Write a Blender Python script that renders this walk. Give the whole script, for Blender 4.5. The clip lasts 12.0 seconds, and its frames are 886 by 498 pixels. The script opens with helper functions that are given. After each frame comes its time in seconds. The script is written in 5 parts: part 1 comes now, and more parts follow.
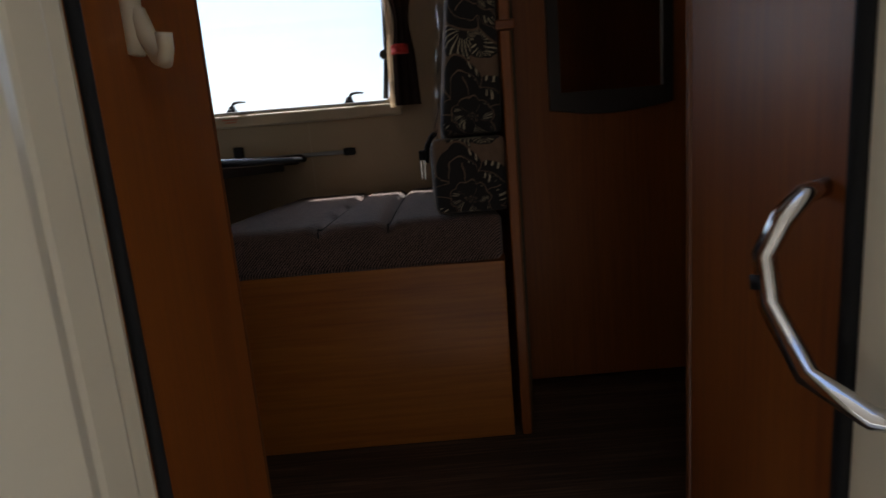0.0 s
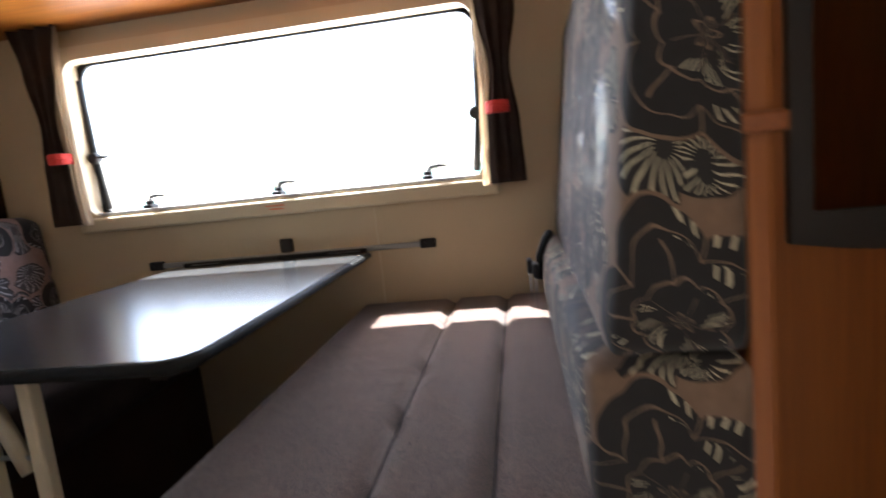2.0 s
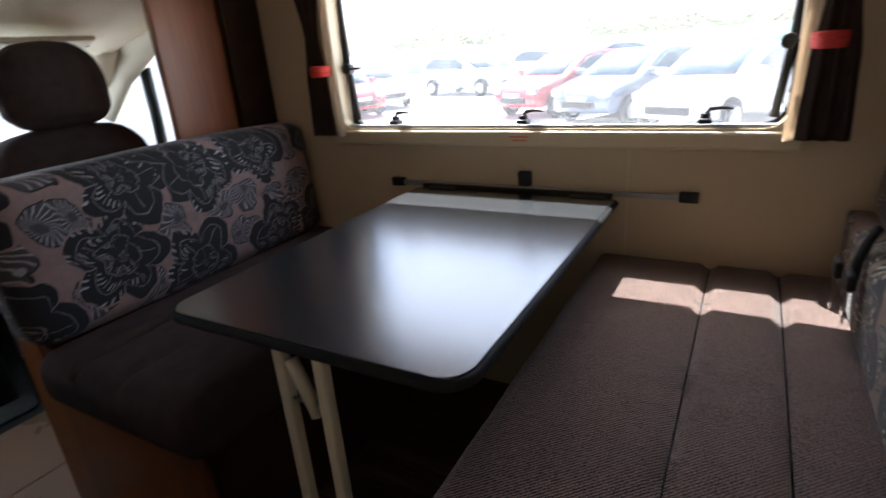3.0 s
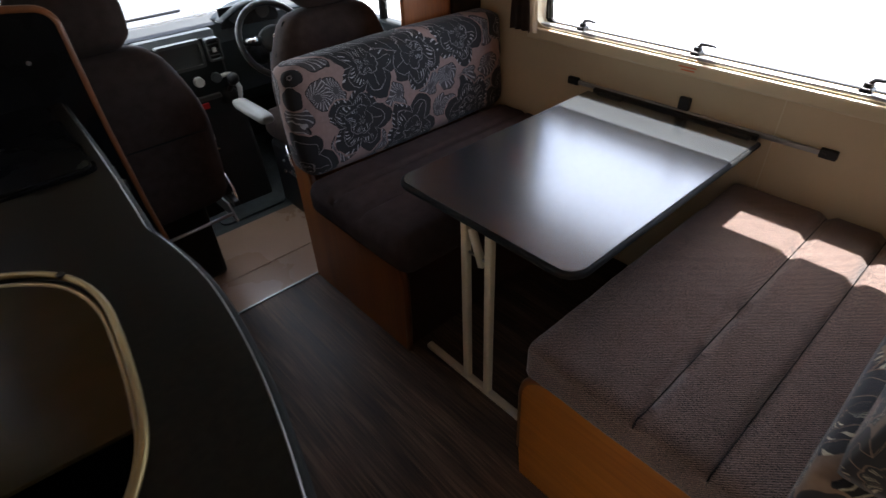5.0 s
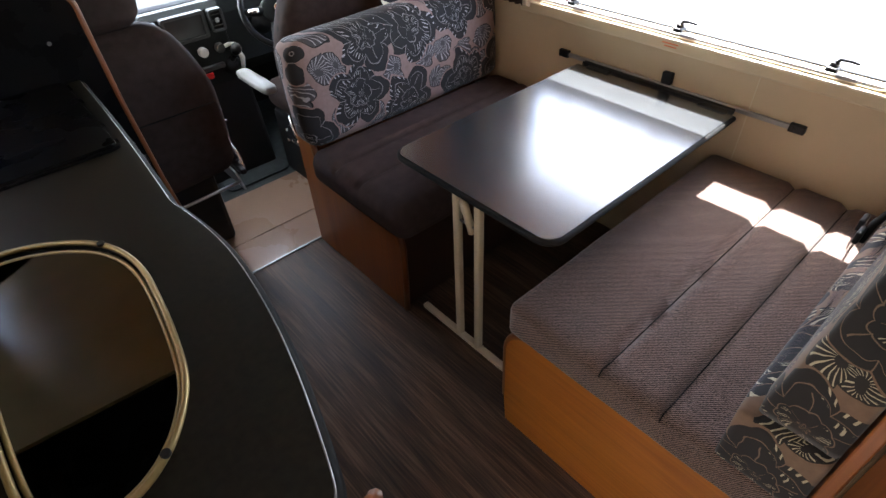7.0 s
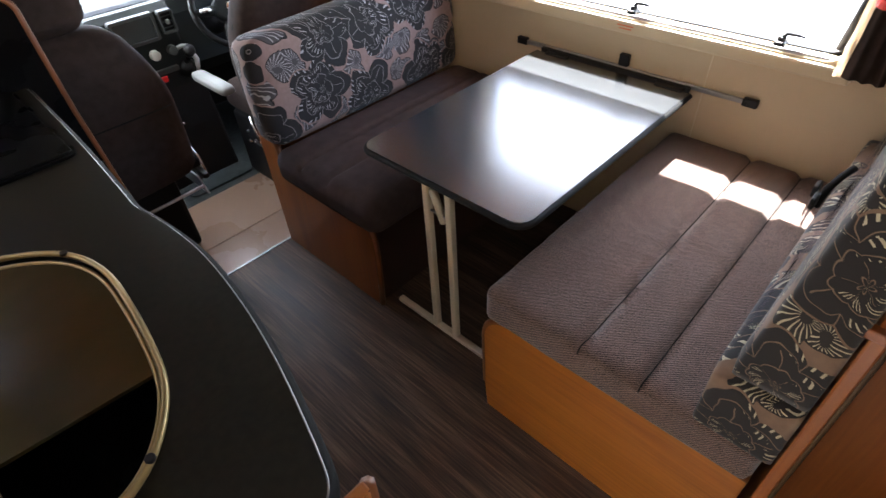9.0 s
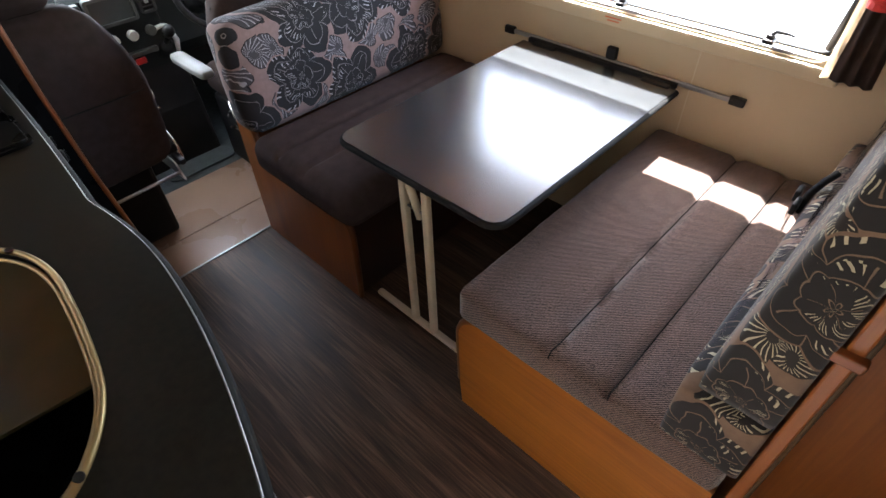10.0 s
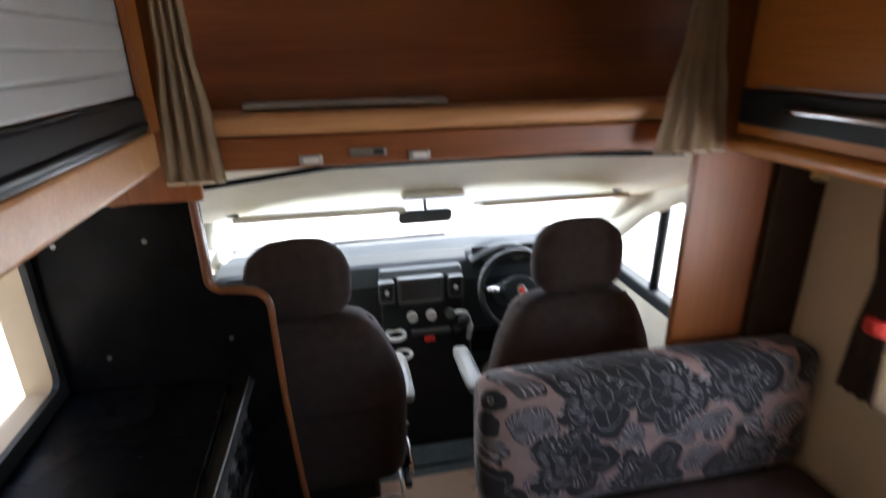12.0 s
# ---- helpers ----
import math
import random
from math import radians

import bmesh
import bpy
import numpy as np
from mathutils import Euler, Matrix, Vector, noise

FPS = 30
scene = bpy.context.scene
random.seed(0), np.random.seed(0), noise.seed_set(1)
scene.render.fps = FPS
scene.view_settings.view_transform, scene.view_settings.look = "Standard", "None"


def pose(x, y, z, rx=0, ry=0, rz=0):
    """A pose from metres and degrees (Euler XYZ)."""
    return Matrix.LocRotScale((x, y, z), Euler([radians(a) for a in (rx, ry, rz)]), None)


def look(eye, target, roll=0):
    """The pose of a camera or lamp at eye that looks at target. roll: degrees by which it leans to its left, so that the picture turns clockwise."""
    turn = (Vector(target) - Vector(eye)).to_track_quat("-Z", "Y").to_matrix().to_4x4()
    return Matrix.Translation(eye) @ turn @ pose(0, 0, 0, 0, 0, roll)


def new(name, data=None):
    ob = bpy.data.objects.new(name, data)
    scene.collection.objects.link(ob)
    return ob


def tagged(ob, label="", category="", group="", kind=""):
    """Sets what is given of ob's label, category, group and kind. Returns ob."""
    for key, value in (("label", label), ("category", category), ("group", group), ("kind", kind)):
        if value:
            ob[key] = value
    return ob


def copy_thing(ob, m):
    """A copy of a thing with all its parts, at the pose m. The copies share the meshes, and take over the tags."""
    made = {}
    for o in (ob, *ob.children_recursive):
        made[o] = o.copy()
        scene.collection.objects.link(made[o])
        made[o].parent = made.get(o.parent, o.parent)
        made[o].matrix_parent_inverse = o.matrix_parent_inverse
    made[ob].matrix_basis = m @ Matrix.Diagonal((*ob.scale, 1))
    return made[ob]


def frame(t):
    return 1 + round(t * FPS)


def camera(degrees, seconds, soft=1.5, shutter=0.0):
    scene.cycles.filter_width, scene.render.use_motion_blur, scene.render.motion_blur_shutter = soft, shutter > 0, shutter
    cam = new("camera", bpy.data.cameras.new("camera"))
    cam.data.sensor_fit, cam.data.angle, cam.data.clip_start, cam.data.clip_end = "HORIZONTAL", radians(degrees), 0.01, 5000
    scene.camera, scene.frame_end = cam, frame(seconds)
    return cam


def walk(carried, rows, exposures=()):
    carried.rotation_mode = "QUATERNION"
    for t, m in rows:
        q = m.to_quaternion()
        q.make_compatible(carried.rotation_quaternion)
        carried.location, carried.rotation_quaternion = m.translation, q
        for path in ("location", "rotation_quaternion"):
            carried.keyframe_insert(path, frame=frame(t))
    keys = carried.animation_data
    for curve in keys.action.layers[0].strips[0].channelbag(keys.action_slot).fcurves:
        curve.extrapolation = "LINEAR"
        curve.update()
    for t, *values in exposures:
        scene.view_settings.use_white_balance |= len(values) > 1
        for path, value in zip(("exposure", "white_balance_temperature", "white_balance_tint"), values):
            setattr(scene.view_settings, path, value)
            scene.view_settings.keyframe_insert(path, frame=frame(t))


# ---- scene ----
# ---------------------------------------------------------------- camera and walk
cam = camera(78.9, 12.0, soft=1.5, shutter=0.4)

# seconds, x, y, z, yaw, pitch, lean
PATH = [
    (0.0, -1.225, -0.513, 0.697, -90.400, -10.300, -4.700),
    (0.5, -1.125, -0.536, 0.708, -83.600, -12.300, -5.400),
    (1.0, -0.934, -0.502, 0.758, -82.450, -12.000, -8.400),
    (1.5, -0.692, -0.506, 0.855, -86.900, -11.300, -6.350),
    (2.0, -0.568, -0.462, 0.932, -81.500, -8.000, -6.000),
    (2.5, -0.457, -0.336, 1.065, -67.703, -15.520, -9.143),
    (3.0, -0.456, -0.296, 1.143, -59.669, -20.502, -4.596),
    (3.5, -0.435, -0.231, 1.183, -50.913, -26.167, -2.204),
    (3.7, -0.403, -0.199, 1.202, -50.703, -32.007, -2.485),
    (5.3, -0.759, -0.547, 1.546, -39.552, -38.752, -2.483),
    (5.5, -0.754, -0.560, 1.565, -39.529, -40.322, -2.472),
    (6.0, -0.769, -0.590, 1.583, -40.663, -40.243, -2.293),
    (6.5, -0.766, -0.586, 1.593, -39.873, -41.145, -2.957),
    (8.5, -0.778, -0.600, 1.582, -41.175, -40.884, -3.984),
    (9.0, -0.783, -0.591, 1.582, -44.106, -41.772, -3.815),
    (9.5, -0.760, -0.599, 1.599, -45.984, -42.502, -4.069),
    (10.0, -0.707, -0.597, 1.585, -44.731, -43.520, -2.220),
    (10.5, -0.631, -0.558, 1.554, -41.116, -44.344, -2.196),
    (11.0, -0.498, -0.355, 1.613, -34.454, -41.118, -3.434),
    (11.5, -0.378, -0.187, 1.684, -21.306, -31.701, -3.132),
    (12.0, -0.294, 0.020, 1.755, -11.150, -20.500, -0.820),
]

def aimed(x, y, z, yaw, pitch, lean):
    a, b = radians(yaw), radians(pitch)
    return look((x, y, z), (x - math.sin(a) * math.cos(b), y + math.cos(a) * math.cos(b), z + math.sin(b)), lean)


walk(cam, [(row[0], aimed(*row[1:])) for row in PATH],
     [(t, stops, 6000, 10) for t, stops in ((0.0, 0.7), (0.5, 1.75), (1.0, 2.8), (1.5, 3.1), (2.0, 3.0), (3.0, 2.05), (3.7, 1.95), (5.3, 2.5), (6.5, 3.3), (9.5, 3.55), (11.0, 3.6), (11.5, 3.35), (12.0, 2.75))])

# ---------------------------------------------------------------- sky and sun
SUN_TRAVEL = Vector((-0.42, -0.30, -1.0)).normalized()
world = bpy.data.worlds.new("sky")
scene.world = world
world.use_nodes = True
wn = world.node_tree.nodes
sky = wn.new("ShaderNodeTexSky")
sky.sky_type = "NISHITA"
sky.sun_disc = False
sky.sun_elevation = math.asin(-SUN_TRAVEL.z)
sky.sun_rotation = math.atan2(-SUN_TRAVEL.x, -SUN_TRAVEL.y)
sky.dust_density = 2.5
world.node_tree.links.new(sky.outputs[0], wn["Background"].inputs[0])
wn["Background"].inputs[1].default_value = 0.15
sun_data = bpy.data.lights.new("sun", "SUN")
sun_data.energy, sun_data.angle, sun_data.color = 5.0, radians(0.5), (1.0, 0.95, 0.88)
sun = new("sun", sun_data)
sun.matrix_world = look((0, 0, 30), tuple(Vector((0, 0, 30)) + SUN_TRAVEL))


def sky_window(name, at, target, w, h, watts):
    d = bpy.data.lights.new(name, "AREA")
    d.shape, d.size, d.size_y, d.energy, d.color = "RECTANGLE", w, h, watts, (0.93, 0.97, 1.0)
    o = new(name, d)
    o.matrix_world = look(at, target)
    return o


sky_window("daylight_side_window", (1.13, 0.28, 1.14), (0.0, 0.28, 1.0), 1.2, 0.46, 0.9)
sky_window("daylight_windscreen", (0.04, 2.25, 1.00), (0.04, 1.3, 1.08), 1.5, 0.42, 2.6)

# ---------------------------------------------------------------- materials


def nodes_of(name):
    m = bpy.data.materials.new(name)
    m.use_nodes = True
    t = m.node_tree
    return m, t, t.nodes["Principled BSDF"]


def node(t, kind, **values):
    n = t.nodes.new(kind)
    for key, value in values.items():
        n.inputs[key.replace("_", " ")].default_value = value
    return n


def math_node(t, op, a, b=None, c=None):
    n = t.nodes.new("ShaderNodeMath")
    n.operation = op
    for i, v in enumerate((a, b, c)):
        if v is None:
            continue
        if isinstance(v, (int, float)):
            n.inputs[i].default_value = v
        else:
            t.links.new(v, n.inputs[i])
    return n.outputs[0]


def mix_colour(t, fac, a, b):
    n = t.nodes.new("ShaderNodeMix")
    n.data_type = "RGBA"
    for i, v in ((0, fac), (6, a), (7, b)):
        if isinstance(v, (int, float)):
            n.inputs[i].default_value = v
        elif isinstance(v, tuple):
            n.inputs[i].default_value = (*v, 1)
        else:
            t.links.new(v, n.inputs[i])
    return n.outputs[2]


def ramp(t, src, stops):
    n = t.nodes.new("ShaderNodeValToRGB")
    while len(n.color_ramp.elements) < len(stops):
        n.color_ramp.elements.new(0.5)
    for e, (p, c) in zip(n.color_ramp.elements, stops):
        e.position, e.color = p, (*c, 1)
    t.links.new(src, n.inputs[0])
    return n.outputs[0]


def coords(t, scale=(1, 1, 1), rot=(0, 0, 0)):
    c = t.nodes.new("ShaderNodeTexCoord")
    m = t.nodes.new("ShaderNodeMapping")
    m.inputs["Scale"].default_value = scale
    m.inputs["Rotation"].default_value = rot
    t.links.new(c.outputs["Object"], m.inputs["Vector"])
    return m.outputs["Vector"]


def bump(t, bsdf, height, strength, distance=0.002):
    b = t.nodes.new("ShaderNodeBump")
    b.inputs["Strength"].default_value, b.inputs["Distance"].default_value = strength, distance
    t.links.new(height, b.inputs["Height"])
    t.links.new(b.outputs[0], bsdf.inputs["Normal"])


def plain(name, c, rough=0.5, metal=0.0, vary=0.12, scale=9.0, fine=220.0, relief=0.15, spec=0.5, coat=0.0, rv=0.18):
    """A painted, moulded or metal surface: blotches at one scale, fine grain at another."""
    m, t, p = nodes_of(name)
    v = coords(t)
    big, small = node(t, "ShaderNodeTexNoise", Scale=scale, Detail=5.0), node(t, "ShaderNodeTexNoise", Scale=fine, Detail=2.0)
    for n in (big, small):
        t.links.new(v, n.inputs["Vector"])
    lo, hi = tuple(x * (1 - vary) for x in c), tuple(min(1, x * (1 + vary)) for x in c)
    t.links.new(ramp(t, big.outputs[0], [(0.3, lo), (0.7, hi)]), p.inputs["Base Color"])
    r = math_node(t, "MULTIPLY_ADD", big.outputs[0], rv, rough - rv / 2)
    t.links.new(r, p.inputs["Roughness"])
    p.inputs["Metallic"].default_value = metal
    p.inputs["Specular IOR Level"].default_value = spec
    p.inputs["Coat Weight"].default_value = coat
    if relief:
        bump(t, p, small.outputs[0], relief, 0.0006)
    return m


def wood(name, dark, light, along="y", rough=0.42, scale=1.0, coat=0.06):
    """Veneer: long fine grain along one axis, broad figure, a satin lacquer."""
    m, t, p = nodes_of(name)
    k = {"x": (0.9, 24, 24), "y": (24, 0.9, 24), "z": (24, 24, 0.9)}[along]
    broad = tuple(a * 0.22 * scale for a in k)
    fine = tuple(a * 5.0 * scale for a in k)
    nb, nf = node(t, "ShaderNodeTexNoise", Scale=1.0, Detail=4.0, Distortion=0.8), node(t, "ShaderNodeTexNoise", Scale=1.0, Detail=6.0)
    t.links.new(coords(t, broad), nb.inputs["Vector"])
    t.links.new(coords(t, fine), nf.inputs["Vector"])
    f = math_node(t, "ADD", math_node(t, "MULTIPLY", nb.outputs[0], 0.6), math_node(t, "MULTIPLY", nf.outputs[0], 0.4))
    t.links.new(ramp(t, f, [(0.35, dark), (0.62, light)]), p.inputs["Base Color"])
    t.links.new(math_node(t, "MULTIPLY_ADD", nf.outputs[0], 0.15, rough - 0.07), p.inputs["Roughness"])
    p.inputs["Coat Weight"].default_value, p.inputs["Coat Roughness"].default_value = coat, 0.25
    bump(t, p, nf.outputs[0], 0.12, 0.0008)
    return m


def floor_vinyl():
    m, t, p = nodes_of("floor_vinyl")
    nb, nf = node(t, "ShaderNodeTexNoise", Scale=1.0, Detail=4.0), node(t, "ShaderNodeTexNoise", Scale=1.0, Detail=6.0)
    t.links.new(coords(t, (14, 1.2, 1)), nb.inputs["Vector"])
    t.links.new(coords(t, (150, 5, 1)), nf.inputs["Vector"])
    f = math_node(t, "ADD", math_node(t, "MULTIPLY", nb.outputs[0], 0.5), math_node(t, "MULTIPLY", nf.outputs[0], 0.5))
    t.links.new(ramp(t, f, [(0.36, (0.026, 0.015, 0.009)), (0.5, (0.075, 0.045, 0.028)), (0.63, (0.18, 0.112, 0.068))]), p.inputs["Base Color"])
    t.links.new(math_node(t, "MULTIPLY_ADD", nf.outputs[0], 0.25, 0.38), p.inputs["Roughness"])
    p.inputs["Specular IOR Level"].default_value = 0.35
    bump(t, p, nf.outputs[0], 0.25, 0.0012)
    return m


def woven(name, dark, light, scale=900.0, rough=0.95):
    """Twill upholstery: crossed thread waves over soft blotches."""
    m, t, p = nodes_of(name)
    v = coords(t)
    sep = t.nodes.new("ShaderNodeSeparateXYZ")
    t.links.new(v, sep.inputs[0])
    x, y, z = sep.outputs
    u, w = math_node(t, "ADD", z, x), y
    jit = node(t, "ShaderNodeTexNoise", Scale=240.0, Detail=3.0)
    t.links.new(v, jit.inputs["Vector"])
    slip = math_node(t, "MULTIPLY", jit.outputs[0], 7.0)
    a = math_node(t, "SINE", math_node(t, "ADD", slip, math_node(t, "MULTIPLY", math_node(t, "ADD", u, w), scale)))
    b = math_node(t, "SINE", math_node(t, "MULTIPLY", math_node(t, "SUBTRACT", math_node(t, "MULTIPLY", u, 0.55), w), scale * 1.15))
    weave = t.nodes.new("ShaderNodeClamp")
    t.links.new(math_node(t, "MULTIPLY_ADD", math_node(t, "MULTIPLY", a, math_node(t, "MULTIPLY_ADD", b, 0.25, 0.75)), 0.70, 0.5), weave.inputs[0])
    thread = weave.outputs[0]
    n = node(t, "ShaderNodeTexNoise", Scale=14.0, Detail=6.0)
    g = node(t, "ShaderNodeTexNoise", Scale=420.0, Detail=2.0)
    t.links.new(v, n.inputs["Vector"])
    t.links.new(v, g.inputs["Vector"])
    f = math_node(t, "ADD", math_node(t, "MULTIPLY", thread, 0.75), math_node(t, "ADD", math_node(t, "MULTIPLY", n.outputs[0], 0.25), math_node(t, "MULTIPLY", g.outputs[0], 0.25)))
    t.links.new(ramp(t, f, [(0.42, dark), (0.84, light)]), p.inputs["Base Color"])
    p.inputs["Roughness"].default_value = rough
    p.inputs["Sheen Weight"].default_value = 0.25
    p.inputs["Specular IOR Level"].default_value = 0.2
    bump(t, p, thread, 0.5, 0.0012)
    return m


def floral(name, ground, petal, line, leaf_fill, vein, size=1.0):
    """Large printed blooms and striped shell leaves on a plain ground."""
    m, t, p = nodes_of(name)
    c = t.nodes.new("ShaderNodeTexCoord")
    sep = t.nodes.new("ShaderNodeSeparateXYZ")
    t.links.new(c.outputs["Object"], sep.inputs[0])
    x, y, z = sep.outputs
    sway = node(t, "ShaderNodeTexNoise", Scale=11.0, Detail=2.0)
    t.links.new(c.outputs["Object"], sway.inputs["Vector"])
    sway_rgb = t.nodes.new("ShaderNodeSeparateColor")
    t.links.new(sway.outputs["Color"], sway_rgb.inputs[0])
    u = math_node(t, "MULTIPLY_ADD", sway_rgb.outputs[0], 0.055, math_node(t, "ADD", x, y))
    v = math_node(t, "MULTIPLY_ADD", sway_rgb.outputs[1], 0.055, math_node(t, "SUBTRACT", z, math_node(t, "MULTIPLY", y, 0.25)))

    def cells(scale, shift, jitter):
        comb = t.nodes.new("ShaderNodeCombineXYZ")
        t.links.new(math_node(t, "MULTIPLY_ADD", u, scale, shift), comb.inputs[0])
        t.links.new(math_node(t, "MULTIPLY_ADD", v, scale, shift * 1.7), comb.inputs[1])
        w = t.nodes.new("ShaderNodeTexVoronoi")
        w.voronoi_dimensions = "2D"
        w.inputs["Scale"].default_value = 1.0
        w.inputs["Randomness"].default_value = jitter
        t.links.new(comb.outputs[0], w.inputs["Vector"])
        d = t.nodes.new("ShaderNodeVectorMath")
        d.operation = "SUBTRACT"
        t.links.new(comb.outputs[0], d.inputs[0])
        t.links.new(w.outputs["Position"], d.inputs[1])
        s2 = t.nodes.new("ShaderNodeSeparateXYZ")
        t.links.new(d.outputs[0], s2.inputs[0])
        rnd = t.nodes.new("ShaderNodeSeparateColor")
        t.links.new(w.outputs["Color"], rnd.inputs[0])
        ang = math_node(t, "ADD", math_node(t, "ARCTAN2", s2.outputs[1], s2.outputs[0]), math_node(t, "MULTIPLY", rnd.outputs[0], 6.28))
        return w.outputs["Distance"], ang, rnd

    def band(value, lo, hi):
        return math_node(t, "MULTIPLY", math_node(t, "GREATER_THAN", value, lo), math_node(t, "LESS_THAN", value, hi))

    # shell leaves: fans with radial stripes
    d, a, rnd = cells(8.6 * size, 3.3, 0.85)
    reach = math_node(t, "MULTIPLY_ADD", math_node(t, "COSINE", a), 0.18, 0.36)
    leaf = math_node(t, "LESS_THAN", d, reach)
    stripes = math_node(t, "GREATER_THAN", math_node(t, "SINE", math_node(t, "ADD", math_node(t, "MULTIPLY", a, 20.0), math_node(t, "MULTIPLY", d, 14.0))), 0.70)
    lit = math_node(t, "MULTIPLY", stripes, band(d, 0.10, 0.50))
    col = mix_colour(t, leaf, ground, mix_colour(t, lit, leaf_fill, line))
    leaf_edge = band(d, reach, math_node(t, "ADD", reach, 0.03))
    col = mix_colour(t, leaf_edge, col, petal)
    # roses: rings of overlapping petals, each ring turned by half a petal, with thin seams and fans of fine strokes
    d, a, rnd = cells(4.4 * size, 0.4, 0.55)
    wide = math_node(t, "ABSOLUTE", math_node(t, "SINE", math_node(t, "MULTIPLY", a, 2.5)))
    rim = math_node(t, "MULTIPLY_ADD", wide, 0.15, 0.39)
    bloom = math_node(t, "LESS_THAN", d, rim)
    ratio = math_node(t, "MULTIPLY", math_node(t, "DIVIDE", d, rim), 2.9)
    turned = math_node(t, "MULTIPLY_ADD", math_node(t, "FLOOR", ratio), 0.628, a)
    petals = math_node(t, "ABSOLUTE", math_node(t, "SINE", math_node(t, "MULTIPLY", turned, 2.5)))
    depth = math_node(t, "FRACT", math_node(t, "SUBTRACT", ratio, math_node(t, "MULTIPLY", petals, 0.22)))
    seam = math_node(t, "MAXIMUM", math_node(t, "LESS_THAN", depth, 0.06), math_node(t, "LESS_THAN", petals, 0.04))
    rays = math_node(t, "GREATER_THAN", math_node(t, "SINE", math_node(t, "ADD", math_node(t, "MULTIPLY", turned, 42.0), math_node(t, "MULTIPLY", ratio, 4.0))), 0.55)
    side = math_node(t, "GREATER_THAN", math_node(t, "SINE", math_node(t, "MULTIPLY_ADD", turned, 1.25, math_node(t, "MULTIPLY", rnd.outputs[1], 9.0))), -0.1)
    strokes = math_node(t, "MULTIPLY", math_node(t, "MULTIPLY", rays, side), math_node(t, "MULTIPLY", band(depth, 0.45, 0.9), band(petals, 0.25, 0.93)))
    inner = mix_colour(t, seam, mix_colour(t, strokes, petal, line), vein)
    outline = band(d, rim, math_node(t, "ADD", rim, 0.025))
    col = mix_colour(t, outline, mix_colour(t, bloom, col, inner), ground)
    n = node(t, "ShaderNodeTexNoise", Scale=60.0, Detail=4.0)
    t.links.new(c.outputs["Object"], n.inputs["Vector"])
    hue = t.nodes.new("ShaderNodeHueSaturation")
    t.links.new(math_node(t, "MULTIPLY_ADD", n.outputs[0], 0.5, 0.75), hue.inputs["Value"])
    t.links.new(col, hue.inputs["Color"])
    t.links.new(hue.outputs[0], p.inputs["Base Color"])
    p.inputs["Roughness"].default_value = 0.85
    p.inputs["Sheen Weight"].default_value = 0.15
    bump(t, p, n.outputs[0], 0.2, 0.001)
    return m


def clear(name, tint=(1, 1, 1), gloss=0.06, haze=0.0):
    """Thin clear pane: mostly straight through, with a faint reflection; haze mixes in a pale veil of glare."""
    m = bpy.data.materials.new(name)
    m.use_nodes = True
    t = m.node_tree
    t.nodes.clear()
    out, tr, gl, mx = (t.nodes.new("ShaderNode" + k) for k in ("OutputMaterial", "BsdfTransparent", "BsdfGlossy", "MixShader"))
    tr.inputs[0].default_value = (*tint, 1)
    gl.inputs["Roughness"].default_value = 0.02
    mx.inputs[0].default_value = gloss
    veil, hazed = t.nodes.new("ShaderNodeBsdfTranslucent"), t.nodes.new("ShaderNodeMixShader")
    hazed.inputs[0].default_value = haze
    t.links.new(tr.outputs[0], hazed.inputs[1])
    t.links.new(veil.outputs[0], hazed.inputs[2])
    t.links.new(hazed.outputs[0], mx.inputs[1])
    t.links.new(gl.outputs[0], mx.inputs[2])
    t.links.new(mx.outputs[0], out.inputs[0])
    return m


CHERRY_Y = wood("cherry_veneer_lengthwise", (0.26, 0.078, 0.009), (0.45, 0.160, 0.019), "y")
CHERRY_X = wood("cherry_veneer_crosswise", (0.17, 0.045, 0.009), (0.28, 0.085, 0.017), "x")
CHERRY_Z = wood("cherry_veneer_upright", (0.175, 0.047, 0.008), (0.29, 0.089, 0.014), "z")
BEECH = wood("beech_edging", (0.42, 0.19, 0.07), (0.56, 0.29, 0.12), "x", 0.42)
EDGE = plain("cherry_edge_strip", (0.15, 0.048, 0.012), 0.4, vary=0.15)
VINYL = floor_vinyl()
CAB_STEP = plain("tan_floor_laminate", (0.30, 0.20, 0.14), 0.28, vary=0.05, scale=2)
WALL = plain("cream_wall_board", (0.52, 0.41, 0.265), 0.6, vary=0.04, scale=4, relief=0.12)
CREAM = plain("cream_moulded_plastic", (0.58, 0.49, 0.33), 0.42, vary=0.04, scale=4, relief=0.05)
DOOR_CREAM = plain("ivory_door_frame", (0.76, 0.68, 0.50), 0.4, vary=0.04, relief=0.05)
CEIL = plain("pale_ceiling_board", (0.62, 0.56, 0.47), 0.7, vary=0.04)
HEADLINER = plain("ivory_headliner", (0.74, 0.70, 0.57), 0.7, vary=0.05)
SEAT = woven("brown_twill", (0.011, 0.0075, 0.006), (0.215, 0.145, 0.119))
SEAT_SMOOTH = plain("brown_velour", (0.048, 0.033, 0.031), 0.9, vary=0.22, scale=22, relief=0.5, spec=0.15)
CAB_SEAT = plain("dark_brown_seat_cloth", (0.040, 0.028, 0.025), 0.92, vary=0.2, scale=30, relief=0.6, spec=0.15)
FLORAL = floral("floral_taupe", (0.25, 0.165, 0.148), (0.008, 0.007, 0.008), (0.34, 0.32, 0.33), (0.055, 0.048, 0.052), (0.20, 0.18, 0.185), 0.92)
